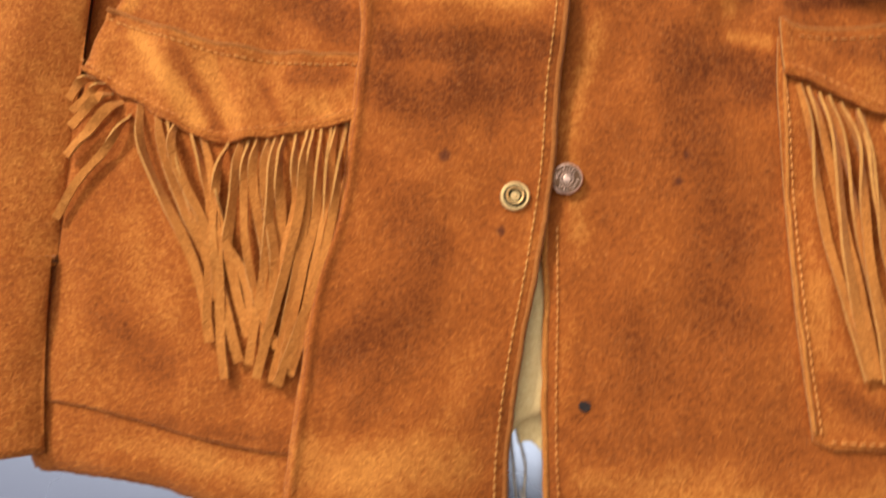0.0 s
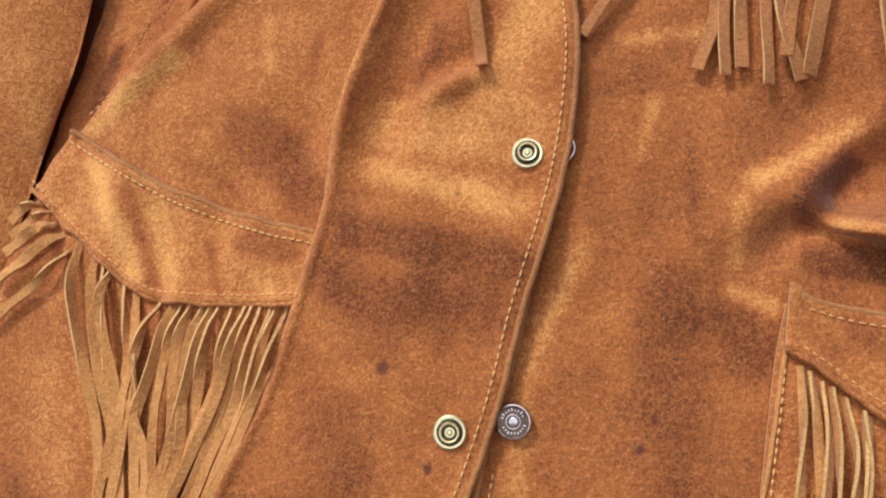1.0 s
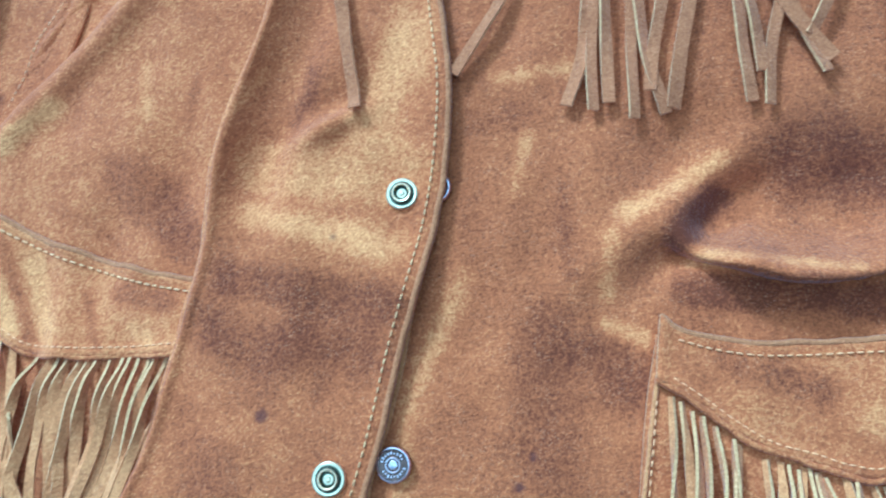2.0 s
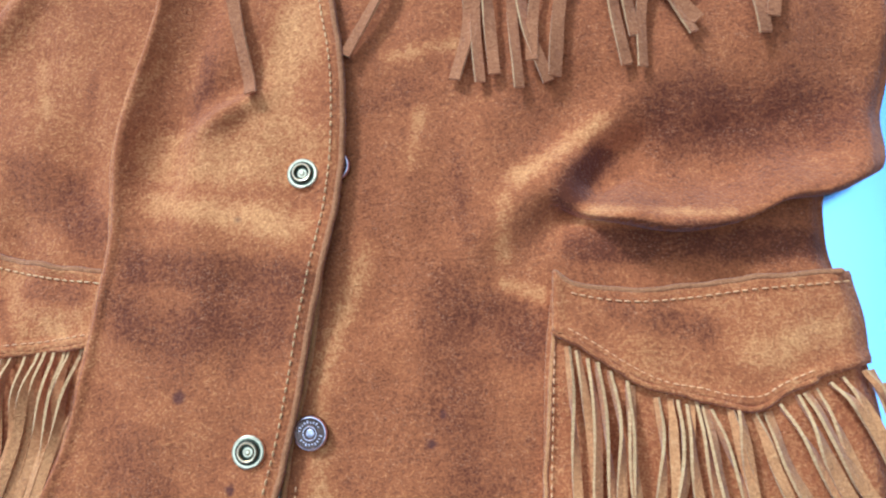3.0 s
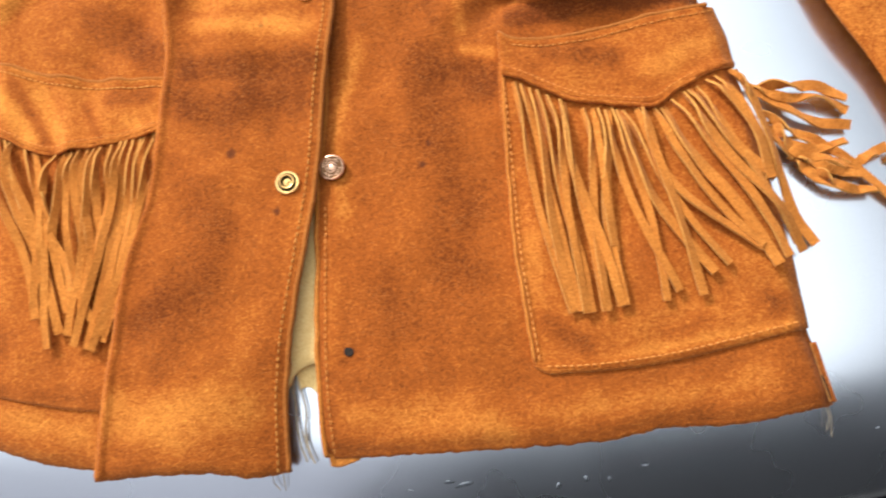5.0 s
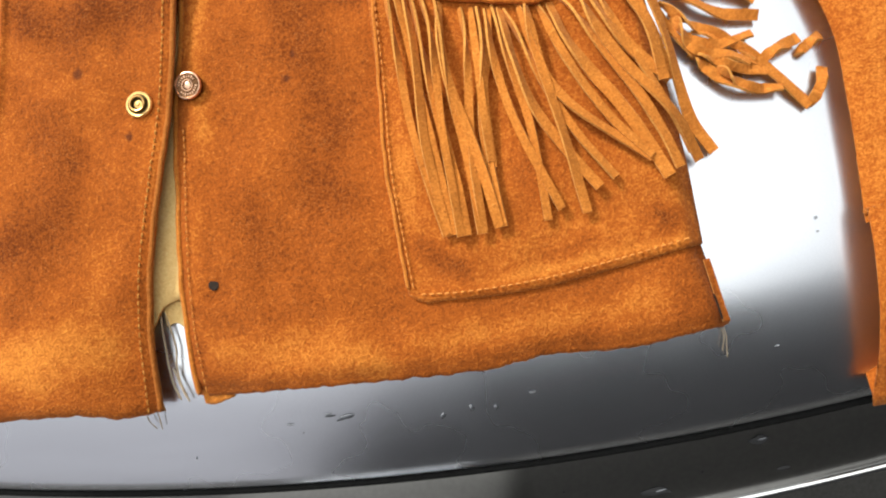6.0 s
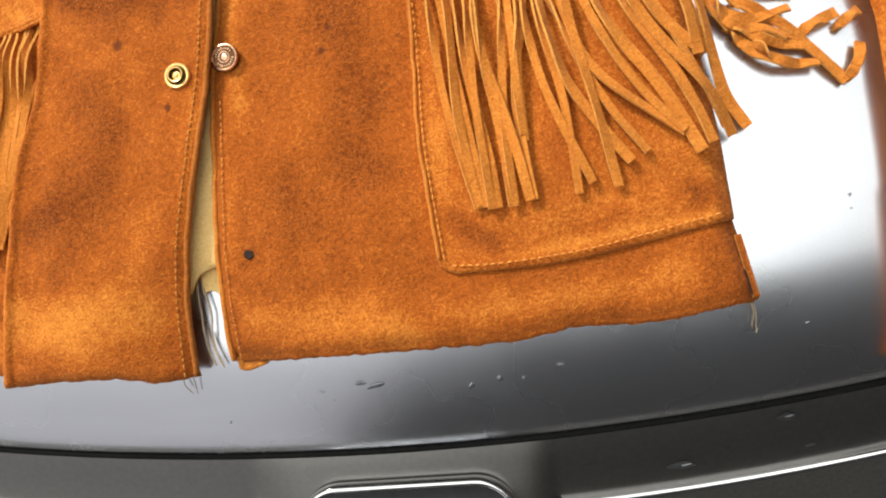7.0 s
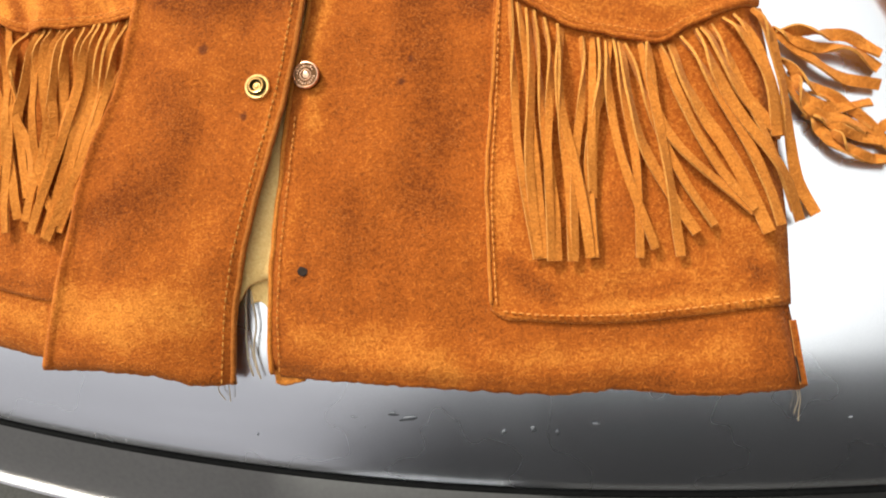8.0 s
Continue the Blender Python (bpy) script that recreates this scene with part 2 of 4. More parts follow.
def ground_mat():
    n = Nodes("asphalt")
    v = n.noise(160, 5, 0.7)
    n.set(Base_Color=n.mix(n.noise(1.5, 4), n.ramp(v, (0.3, (0.03, 0.03, 0.03)), (0.75, (0.10, 0.098, 0.092))), (0.07, 0.066, 0.06)), Roughness=0.9)
    return n.bump(v, 0.6, 0.004).m


def render_mat(name, tone):
    n = Nodes(name)
    n.set(Base_Color=n.ramp(n.noise(3, 6, 0.6), (0.3, (tone * 0.75, tone * 0.75, tone * 0.84)), (0.7, (tone * 1.25, tone * 1.25, tone * 1.4))), Roughness=0.9)
    return n.bump(n.noise(120, 4), 0.5, 0.004).m


M_WALL_EAST = render_mat("side_reflect_wall", 0.08)
M_GROUND, M_WALL, M_WALL_LIGHT = ground_mat(), render_mat("dark_reflect_wall", 0.018), render_mat("grey_reflect_wall", 0.42)


# ---- building tools ----
def part(name, mesh, mats, parent, label=""):
    """Links a mesh as one part under a thing or a part."""
    ob = new(name, mesh)
    for m in mats if isinstance(mats, (list, tuple)) else (mats,):
        mesh.materials.append(m)
    ob.parent = parent
    return tagged(ob, label=label)


def mesh_of(name, verts, faces, smooth=True, slots=None):
    me = bpy.data.meshes.new(name)
    me.from_pydata([tuple(map(float, v)) for v in verts], [], faces)
    bm = bmesh.new()
    bm.from_mesh(me)
    bmesh.ops.recalc_face_normals(bm, faces=bm.faces)
    bm.to_mesh(me)
    bm.free()
    me.polygons.foreach_set("use_smooth", [smooth] * len(me.polygons))
    if slots is not None:
        me.polygons.foreach_set("material_index", slots)
    return me


def creased(me, angle):
    """Keeps edges sharper than angle (radians) hard under smooth shading."""
    bm = bmesh.new()
    bm.from_mesh(me)
    for e in bm.edges:
        if len(e.link_faces) == 2 and e.calc_face_angle() > angle:
            e.smooth = False
    bm.to_mesh(me)
    bm.free()
    return me


def spline(pts, n):
    """n points evenly along a smooth curve through pts."""
    p = np.array(pts, float)
    if len(p) == 2:
        return p[0] + (p[1] - p[0]) * np.linspace(0, 1, n)[:, None]
    k = np.r_[0, np.cumsum(np.linalg.norm(np.diff(p, axis=0), axis=1) + 1e-9)]
    g = np.gradient(p, k, axis=0)
    s = np.linspace(0, k[-1], n)
    i = np.clip(np.searchsorted(k, s, "right") - 1, 0, len(p) - 2)
    h = (k[i + 1] - k[i])[:, None]
    t = ((s - k[i]) / h[:, 0])[:, None]
    return ((2 * t**3 - 3 * t**2 + 1) * p[i] + (t**3 - 2 * t**2 + t) * h * g[i] + (3 * t**2 - 2 * t**3) * p[i + 1] + (t**3 - t**2) * h * g[i + 1])


def mm(*pts):
    return [(x / 1000, y / 1000) for x, y in pts]


def step(a, b, x):
    t = np.clip((x - a) / (b - a), 0, 1)
    return t * t * (3 - 2 * t)


def wave(x, y, scale, seed=0.0):
    return noise.noise((x * scale + seed, y * scale - seed, seed * 0.7))


# the car's own axes: u along the hood's front edge, v back from it
CAR_X, CAR_Y, CAR_TURN, EDGE = 0.06, -0.225, -7.4, 0.25


def car_uv(x, y):
    a = radians(CAR_TURN)
    dx, dy = x - CAR_X, y - CAR_Y
    return dx * math.cos(a) + dy * math.sin(a), -dx * math.sin(a) + dy * math.cos(a)


def hood_z(u, v):
    w = max(v - EDGE * u * u, 0.0)
    return -0.016 - 0.045 * math.exp(-w / 0.04) - 0.03 * u * u


def hood_at(x, y):
    return hood_z(*car_uv(x, y))


def crease(x):
    """Where the fold over the pocket runs."""
    return 0.0865 + 3.1 * (x - 0.212) ** 2 + 0.0045 * math.exp(-(((x - 0.246) / 0.014) ** 2)) - 0.0025 * math.exp(-(((x - 0.200) / 0.02) ** 2))


def body_z(x, y):
    """Height of the jacket's front over its level plane."""
    z = -0.0035 + 0.70 * min(0.0, hood_at(x, y) + 0.018)
    z += 0.0022 * wave(x, y, 22, 3.1) + 0.001 * wave(x, y, 60, 8.0)
    z += 0.0045 * wave(x, y * 0.45, 34, 1.7) * float(step(0.0, 0.12, y))
    # the crease where the upper front sinks over the pocket
    a = float(step(0.135, 0.170, x)) * (1 - 0.55 * float(step(0.262, 0.295, x)))
    if a > 0 and y > 0.03:
        d = y - crease(x)
        z += a * 0.019 * math.exp(-((max(d - 0.004, 0) / 0.008) ** 2)) * float(step(-0.0018, 0.0035, d))
        z -= a * 0.008 * math.exp(-(((d - 0.032) / 0.015) ** 2))
        z += a * 0.007 * float(step(0.045, 0.085, d))
    # a slanting soft ridge that runs into the crease
    e = (x - 0.150) * 0.62 + (y - 0.118) * -0.78
    f = (x - 0.150) * 0.78 + (y - 0.118) * 0.62
    z += 0.008 * math.exp(-((e / 0.011) ** 2) - ((f / 0.045) ** 2)) - 0.011 * math.exp(-(((e - 0.018) / 0.009) ** 2) - (((f - 0.004) / 0.03) ** 2))
    # the underarm, where the front falls away to the side
    e = ((x + 0.139) * 0.067 - (y - 0.207) * 0.059) / 0.0893
    if y > 0.10:
        z -= 0.010 * float(step(0.0, -0.011, e)) * float(step(0.12, 0.16, y))
        z += 0.006 * float(step(-0.018, -0.026, e)) * float(step(0.13, 0.17, y))
        z += 0.006 * math.exp(-(((e - 0.006) / 0.008) ** 2)) * float(step(0.13, 0.17, y))
    z -= (0.002 + 0.007 * math.exp(-(((x + 0.012) / 0.035) ** 2))) * float(step(-0.09, -0.16, y))
    low = hood_at(x, y) + 0.0036
    return z if z > low + 0.003 else low + 0.003 * math.exp((z - low - 0.003) / 0.003)


def sag(x, y):
    """How far the crease's lip hangs over what lies below it."""
    d = y - crease(x)
    return -0.0085 * float(step(0.135, 0.170, x)) * math.exp(-(((d - 0.004) / 0.0075) ** 2)) * float(step(-0.004, 0.003, d))


def strip_z(x, y):
    """Height of the front edge strip that lies over the rest."""
    z = body_z(x, y) + 0.0085 - 0.0060 * float(step(-0.03, -0.13, y)) * math.exp(-(((x + 0.02) / 0.035) ** 2))
    q = x - np.interp(y, (0.10, 0.143, 0.18, 0.204, 0.25), (-0.063, -0.058, -0.048, -0.039, -0.026))
    z += (0.007 * math.exp(-(((q - 0.003) / 0.007) ** 2)) - 0.005 * math.exp(-(((q - 0.024) / 0.011) ** 2))) * float(step(0.10, 0.15, y))
    e, f = (x + 0.004) * 0.45 + (y - 0.157) * -0.89, (x + 0.004) * 0.89 + (y - 0.157) * 0.45
    z += 0.006 * math.exp(-((e / 0.005) ** 2) - ((f / 0.018) ** 2)) - 0.003 * math.exp(-(((e + 0.012) / 0.007) ** 2) - ((f / 0.02) ** 2))
    z += 0.004 * math.exp(-(((y - 0.095 + 0.35 * x) / 0.018) ** 2)) * float(step(-0.06, 0.0, x))
    return z


def panel(left, right, bottom, top, height, thick=0.0018, cell=0.0028, drop=(0, 0, 0, 0), reach=0.006, bead=(0, 0, 0, 0), ragged=0.0, slide=None):
    """A leather panel between four border curves (left and right run upwards, bottom and top rightwards). drop: how far each border
    (left, right, bottom, top) bends down; bead: how far it stands proud."""
    size = max(np.ptp([p[0] for p in bottom + top]), 0.02), max(np.ptp([p[1] for p in left + right]), 0.02)
    n, m = max(6, int(size[0] / cell)), max(6, int(size[1] / cell))
    L, R, B, T = spline(left, m), spline(right, m), spline(bottom, n), spline(top, n)
    s, t = np.linspace(0, 1, n)[None, :, None], np.linspace(0, 1, m)[:, None, None]
    P = (1 - s) * L[:, None] + s * R[:, None] + (1 - t) * B[None] + t * T[None]
    P -= (1 - s) * (1 - t) * B[0] + s * (1 - t) * B[-1] + (1 - s) * t * T[0] + s * t * T[-1]
    verts, low = [], []
    for j in range(m):
        for i in range(n):
            x, y = P[j, i]
            d = (np.hypot(*(P[j, i] - P[j, 0])), np.hypot(*(P[j, i] - P[j, -1])), np.hypot(*(P[j, i] - P[0, i])), np.hypot(*(P[j, i] - P[-1, i])))
            z = height(x, y)
            for k in range(4):
                z -= drop[k] * math.exp(-((d[k] / reach) ** 2))
                z += bead[k] * math.exp(-(((d[k] - 0.0022) / 0.0022) ** 2))
            if ragged and (j == 0):
                y += ragged * (wave(x, 0.3, 160, 4) + 0.6 * wave(x, 0.3, 500, 9))
            if slide:
                y += slide(x, y)
            verts.append((x, y, z))
            low.append((x, y, z - thick))
    N = n * m
    q = lambda j, i: j * n + i
    faces = [(q(j, i), q(j, i + 1), q(j + 1, i + 1), q(j + 1, i)) for j in range(m - 1) for i in range(n - 1)]
    faces += [tuple(N + k for k in f[::-1]) for f in faces]
    ring = [q(0, i) for i in range(n)] + [q(j, n - 1) for j in range(1, m)] + [q(m - 1, i) for i in range(n - 2, -1, -1)] + [q(j, 0) for j in range(m - 2, 0, -1)]
    cut = len(faces)
    faces += [(a, b, b + N, a + N) for a, b in zip(ring, ring[1:] + ring[:1])]
    return mesh_of("panel", verts + low, faces, True, [0] * cut + [1] * (len(faces) - cut))


def stitches(path, height, gap=0.0040, long=0.0027, lift=0.0007):
    """A row of short thread stitches along a path on a height."""
    p = spline(path, 400)
    k = np.r_[0, np.cumsum(np.linalg.norm(np.diff(p, axis=0), axis=1))]
    verts, faces = [], []
    rnd = random.Random(len(path) + int(1e4 * p[0][0]))
    s = 0.001
    while s + long < k[-1]:
        e = [np.array([np.interp(s + a, k, p[:, 0]), np.interp(s + a, k, p[:, 1])]) for a in (0, long * 0.5, long * rnd.uniform(0.85, 1.05))]
        w = np.array([-(e[2] - e[0])[1], (e[2] - e[0])[0]])
        w = w / (np.linalg.norm(w) + 1e-9) * 0.00048
        b = len(verts)
        for c, up, wide in ((e[0], 0.0, 0.6), (e[1], 0.0006, 1.0), (e[2], 0.0, 0.6)):
            z = height(*c) + lift
            verts += [(*(c - w * wide), z - 0.0003), (*c, z + 0.0003 + up), (*(c + w * wide), z - 0.0003)]
        faces += [(b + r * 3 + i, b + r * 3 + i + 1, b + r * 3 + i + 4, b + r * 3 + i + 3) for r in (0, 1) for i in (0, 1)]
        s += gap * rnd.uniform(0.93, 1.07)
    return mesh_of("stitching", verts, faces)


def tube(path, radius, sides=6):
    """A round cord along 3D points."""
    p = np.array(path, float)
    verts, faces = [], []
    for i, c in enumerate(p):
        d = p[min(i + 1, len(p) - 1)] - p[max(i - 1, 0)]
        d = d / (np.linalg.norm(d) + 1e-9)
        a = np.cross(d, (0.1, 0.2, 1.0))
        a /= np.linalg.norm(a)
        b = np.cross(d, a)
        r = radius * (0.6 if i in (0, len(p) - 1) else 1)
        verts += [tuple(c + r * (a * math.cos(q) + b * math.sin(q))) for q in np.linspace(0, 2 * math.pi, sides, endpoint=False)]
    for i in range(len(p) - 1):
        faces += [(i * sides + k, i * sides + (k + 1) % sides, (i + 1) * sides + (k + 1) % sides, (i + 1) * sides + k) for k in range(sides)]
    faces += [tuple(range(sides))[::-1], tuple(range(len(verts) - sides, len(verts)))]
    return mesh_of("cord", verts, faces)


def cord(path, height, radius=0.0009, n=60, wobble=0.0):
    q = spline(path, n)
    return tube([(x + wobble * wave(y, x, 90, 2), y + wobble * wave(x, y, 90, 6), height(x, y)) for x, y in q], radius)


def lathe(profile, seg=40):
    """A turned form from (radius, height) pairs, closed at the axis."""
    verts, faces, rows = [], [], []
    for r, z in profile:
        if r < 1e-6:
            rows.append([len(verts)])
            verts.append((0, 0, z))
        else:
            rows.append(list(range(len(verts), len(verts) + seg)))
            verts += [(r * math.cos(a), r * math.sin(a), z) for a in np.linspace(0, 2 * math.pi, seg, endpoint=False)]
    for a, b in zip(rows, rows[1:]):
        for k in range(seg):
            f = [a[k % len(a)], a[(k + 1) % len(a)], b[(k + 1) % len(b)], b[k % len(b)]]
            f = list(dict.fromkeys(f))
            if len(f) > 2:
                faces.append(tuple(f))
    return creased(mesh_of("turned", verts, faces), 0.5)


# ---- ground and unseen walls that shape the hood's reflection ----
def slab(name, x0, x1, y0, y1, z0, z1, mat, label, category):
    bm = bmesh.new()
    bmesh.ops.create_cube(bm, size=1, matrix=Matrix.LocRotScale(((x0 + x1) / 2, (y0 + y1) / 2, (z0 + z1) / 2), None, (x1 - x0, y1 - y0, z1 - z0)))
    me = bpy.data.meshes.new(name)
    bm.to_mesh(me)
    bm.free()
    me.materials.append(mat)
    return tagged(new(name, me), label, category, kind="structure")


slab("ground", -400, 400, -400, 400, -0.2, 0.0, M_GROUND, "grey worn asphalt drive under the parked car", "ground")
# added out of view so the hood's front mirrors something dark
slab("reflect_wall_south", -1.2, 9, -3.4, -3.1, 0.0, 8.0, M_WALL, "unseen dark grey wall, added to darken the hood reflection", "wall")
# added out of view; its height sets where the bright hood reflection ends
slab("reflect_wall_east", 2.2, 2.5, -3.1, 7.0, 0.0, 4.4, M_WALL_EAST, "unseen dark grey wall, added to dim the hood reflection near the sleeve", "wall")
# added out of view to give the hood's left a mid-grey reflection
slab("reflect_wall_west", -9, -1.2, -3.35, -3.15, 0.0, 8.0, M_WALL_LIGHT, "unseen light grey wall, added to grey the hood reflection", "wall")

# ---- the car ----
car = tagged(new("car"), "grey metallic car front with a dusty chipped hood", "car")
car.matrix_world = pose(CAR_X, CAR_Y, 0, 0, 0, CAR_TURN)


def loft(grid, close=False):
    m, n = len(grid), len(grid[0])
    faces = [(j * n + i, j * n + i + 1, (j + 1) * n + i + 1, (j + 1) * n + i) for j in range(m - 1) for i in range(n - 1)]
    return mesh_of("loft", [p for row in grid for p in row], faces)


US = np.linspace(-0.72, 0.72, 97)


def hood_mesh():
    ws = np.r_[np.linspace(0, 0.12, 25), np.linspace(0.14, 1.05, 30)]
    lip = [[(u, EDGE * u * u + b, Z0 + hood_z(u, EDGE * u * u) - c) for u in US] for b, c in ((0.03, 0.022), (0.006, 0.016), (-0.0012, 0.008), (-0.0012, 0.003))]
    return loft(lip + [[(u, EDGE * u * u + w, Z0 + hood_z(u, EDGE * u * u + w) - 0.35 * max(0.0, abs(u) - 0.62) ** 1.5) for u in US] for w in ws])


part("hood", creased(hood_mesh(), 0.5), M_PAINT, car, "dark silver metallic paint with dust and small dents")


# black cord stands in for the gap's shade and covers the bright lip
part("hood_gap_shade", tube([(u, EDGE * u * u - 0.0030, Z0 + hood_z(u, EDGE * u * u) - 0.0048) for u in US], 0.0022, 8), M_TYRE_AND_GAP, car, "black cord added for the shade in the hood gap")


def nose(u):
    return float(step(0.084, 0.072, abs(u - 0.004)))


def fascia_z(u, k):
    return -0.080 - 0.022 * k**1.3 + 0.004 * nose(u) * float(step(0.0, 0.8, k)) - 0.03 * u * u


def fascia_mesh():
    grid = [[(u, EDGE * u * u + b, Z0 - c - 0.03 * u * u) for u in UF] for b, c in ((0.025, 0.100), (0.012, 0.088), (0.004, 0.083))]
    for k in np.linspace(0, 1, 14):
        grid.append([(u, EDGE * u * u - 0.002 - (0.048 + (0.03 if abs(u) < 0.09 else 0)) * k + 0.02 * u * u * k, Z0 + fascia_z(u, k)) for u in UF])
    return loft(grid)


UF = np.linspace(-0.72, 0.72, 217)
part("bumper_cover", fascia_mesh(), M_COVER, car, "grey painted strip in front of the hood with stone chips")


def trim_mesh(side):
    us = np.linspace(0.098, 0.72, 60) * side
    prof = [(0.0025, -0.002), (0.002, 0.002), (0.0, 0.003), (-0.003, 0.002), (-0.004, -0.004), (0.0, -0.008)]
    return loft([[(u, -0.050 + 0.27 * u * u + a, Z0 - 0.100 - 0.03 * u * u + b) for a, b in prof + prof[:1]] for u in us])


for side in (-1, 1):
    part("chrome_trim", trim_mesh(side), M_CHROME, car, "bright curved chrome strip")
part("grille", loft([[(u, -0.045 + 0.27 * u * u - 0.03 * k, Z0 - 0.112 - 0.45 * k - 0.03 * u * u) for u in UF] for k in np.linspace(0, 1, 8)]), M_BLACK, car, "black plastic")
front = [[(u, EDGE * u * u - 0.075 + 0.02 * math.sin(3 * k), Z0 - 0.56 - 0.22 * k) for u in US] for k in np.linspace(0, 1, 6)]
part("bumper", loft(front), M_PAINT, car)
for side in (-1, 1):
    part("fender", loft([[(side * (0.722 + 0.06 * math.sin(k * 2.6)), v, Z0 - 0.035 - 0.72 * k) for v in np.linspace(0.08, 1.15, 24)] for k in np.linspace(0, 1, 12)]), M_PAINT, car)
    wheel = part("wheel", lathe([(0.0, -0.09), (0.2, -0.09), (0.2, 0.09), (0.0, 0.07)], 32), M_STEEL, car)
    tyre = part("tyre", lathe([(0.2, -0.1), (0.29, -0.1), (0.31, -0.07), (0.31, 0.07), (0.29, 0.1), (0.2, 0.1), (0.2, -0.1)], 40), M_TYRE_AND_GAP, wheel)
    wheel.matrix_basis = pose(side * 0.62, 0.62, 0.31, 0, 90, 0)


def ring_mesh(a, b, r, width, high):
    """A rounded oblong ring, standing proud by high."""
    def outline(a, b, r):
        out = []
        for cx, cy, q in ((a - r, b - r, 0), (r - a, b - r, 90), (r - a, r - b, 180), (a - r, r - b, 270)):
            out += [(cx + r * math.cos(radians(q + t)), cy + r * math.sin(radians(q + t))) for t in np.linspace(0, 90, 10)]
        return out
    rows = []
    for k, h in ((0.0, -0.004), (0.0, high * 0.6), (0.25, high), (0.7, high), (1.0, high * 0.5), (1.0, -0.004)):
        rows.append([(x, y, h) for x, y in outline(a - width * k, b - width * k, max(r - width * k, 0.002))])
    return loft([row + row[:1] for row in rows]), outline(a - width, b - width, max(r - width, 0.002))


emb_mesh, inner = ring_mesh(0.068, 0.034, 0.026, 0.0042, 0.004)
emblem = part("emblem_frame", emb_mesh, M_CHROME, car, "chrome rounded emblem surround")
emblem.matrix_basis = pose(0.004, -0.057, Z0 - 0.085, 14, 0, 0)
part("emblem_plate", mesh_of("plate", [(x, y, 0.0) for x, y in inner] + [(x, y, -0.004) for x, y in inner], [tuple(range(len(inner)))] + [(i, (i + 1) % len(inner), (i + 1) % len(inner) + len(inner), i + len(inner)) for i in range(len(inner))], False), M_BLACK, emblem, "glossy black plate")
mark = lathe([(0.0, 0.0015), (0.012, 0.0015), (0.013, 0.0), (0.013, -0.001)], 24)
part("emblem_mark", mark, M_CHROME, emblem, "plain chrome disc")


def fleck_mesh(r, seed, lift=0.0004):
    rnd = random.Random(seed)
    ring = [(r * rnd.uniform(0.5, 1.2) * math.cos(a), r * rnd.uniform(0.4, 0.9) * math.sin(a)) for a in np.linspace(0, 2 * math.pi, 9, endpoint=False)]
    v = [(0, 0, lift)] + [(x, y, 0.0001) for x, y in ring]
    return mesh_of("fleck", v, [(0, i + 1, (i + 1) % 9 + 1) for i in range(9)], False)


def on_hood(x, y):
    u, v = car_uv(x / 1000, y / 1000)
    return u, v


# pale flecks for chips and the painted glints of small dents in the hood's paint: x, y, radius in millimetres, stretch,
# turn
CHIPS = [
    (66, -187, 1.7, 3.2, 12), (57, -184, 1.2, 3.0, 4), (34, -185, 1.0, 3.0, -5), (134, -197, 2.3, 0.8, 70), (147, -200, 1.2, 1.0, 60), (118, -198, 1.3, 1.8, 40),
    (168, -197, 0.9, 3.5, 0), (-26, -192, 1.3, 1.0, 80), (40, -191, 0.9, 1.2, 70), (299, -202, 0.9, 2.8, 10), (332, -142, 1.4, 1.2, 70), (331, -149, 1.0, 1.0, 20),
    (22, -190, 0.6, 1.5, 0), (86, -205, 0.5, 1.0, 0), (-60, -196, 0.5, 1.0, 0),
]
for k, (x, y, r, stretch, turn) in enumerate(CHIPS):
    u, v = on_hood(x, y)
    c = part("chip_glint", fleck_mesh(r / 1300, k), M_CHIP_GLINT, car, "pale fleck for chips and dent glints")
    tilt = math.degrees(math.atan((hood_z(u, v + 0.002) - hood_z(u, v - 0.002)) / 0.004))
    c.matrix_basis = pose(u, v, Z0 + hood_z(u, v) + 0.0005, tilt, 0, 0) @ pose(0, 0, 0, 0, 0, turn) @ Matrix.Diagonal((stretch, 1, 1, 1))
    # a dark fleck beside the pale one paints the dent's shaded side
    if r > 1.1 and k < 6:
        dent = part("dent", fleck_mesh(r / 1000, 80 + k, 0.0002), M_DENT, car, "dark fleck for the shade in a dent")
        dent.matrix_basis = pose(u + 0.0006, v - 0.0012, Z0 + hood_z(u + 0.0006, v - 0.0012) + 0.0002, tilt, 0, 0) @ pose(0, 0, 0, 0, 0, turn) @ Matrix.Diagonal((stretch * 1.1, 0.8, 1, 1))
for k, (x, y, r, stretch) in enumerate([(289, -256, 4.0, 1.8), (226, -274, 4.6, 2.0), (301, -277, 3.2, 1.2), (254, -268, 0.8, 1.0), (172, -262, 0.7, 1.0)]):
    u, v = on_hood(x, y)
    kk = min(max((EDGE * u * u - 0.002 - v) / (0.048 - 0.02 * u * u), 0.05), 0.95)
    slope = math.degrees(math.atan(0.022 / 0.048))
    c = part("stone_chip", fleck_mesh(r / 1000, 50 + k), M_PIT, car, "dark stone chip")
    c.matrix_basis = pose(u, v, Z0 + fascia_z(u, kk) + 0.0012, slope, 0, 0) @ pose(0, 0, 0, 0, 0, 8) @ Matrix.Diagonal((stretch, 1, 1, 1))
    if r > 3.5:
        c = part("chip_rim", fleck_mesh(r / 3500, 60 + k), M_CHIP_GLINT, car, "bright torn paint rim")
        c.matrix_basis = pose(u + 0.002, v + 0.0005, Z0 + fascia_z(u, kk) + 0.0026, slope, 0, 0) @ pose(0, 0, 0, 0, 0, 12) @ Matrix.Diagonal((stretch * 1.6, 0.6, 1, 1))

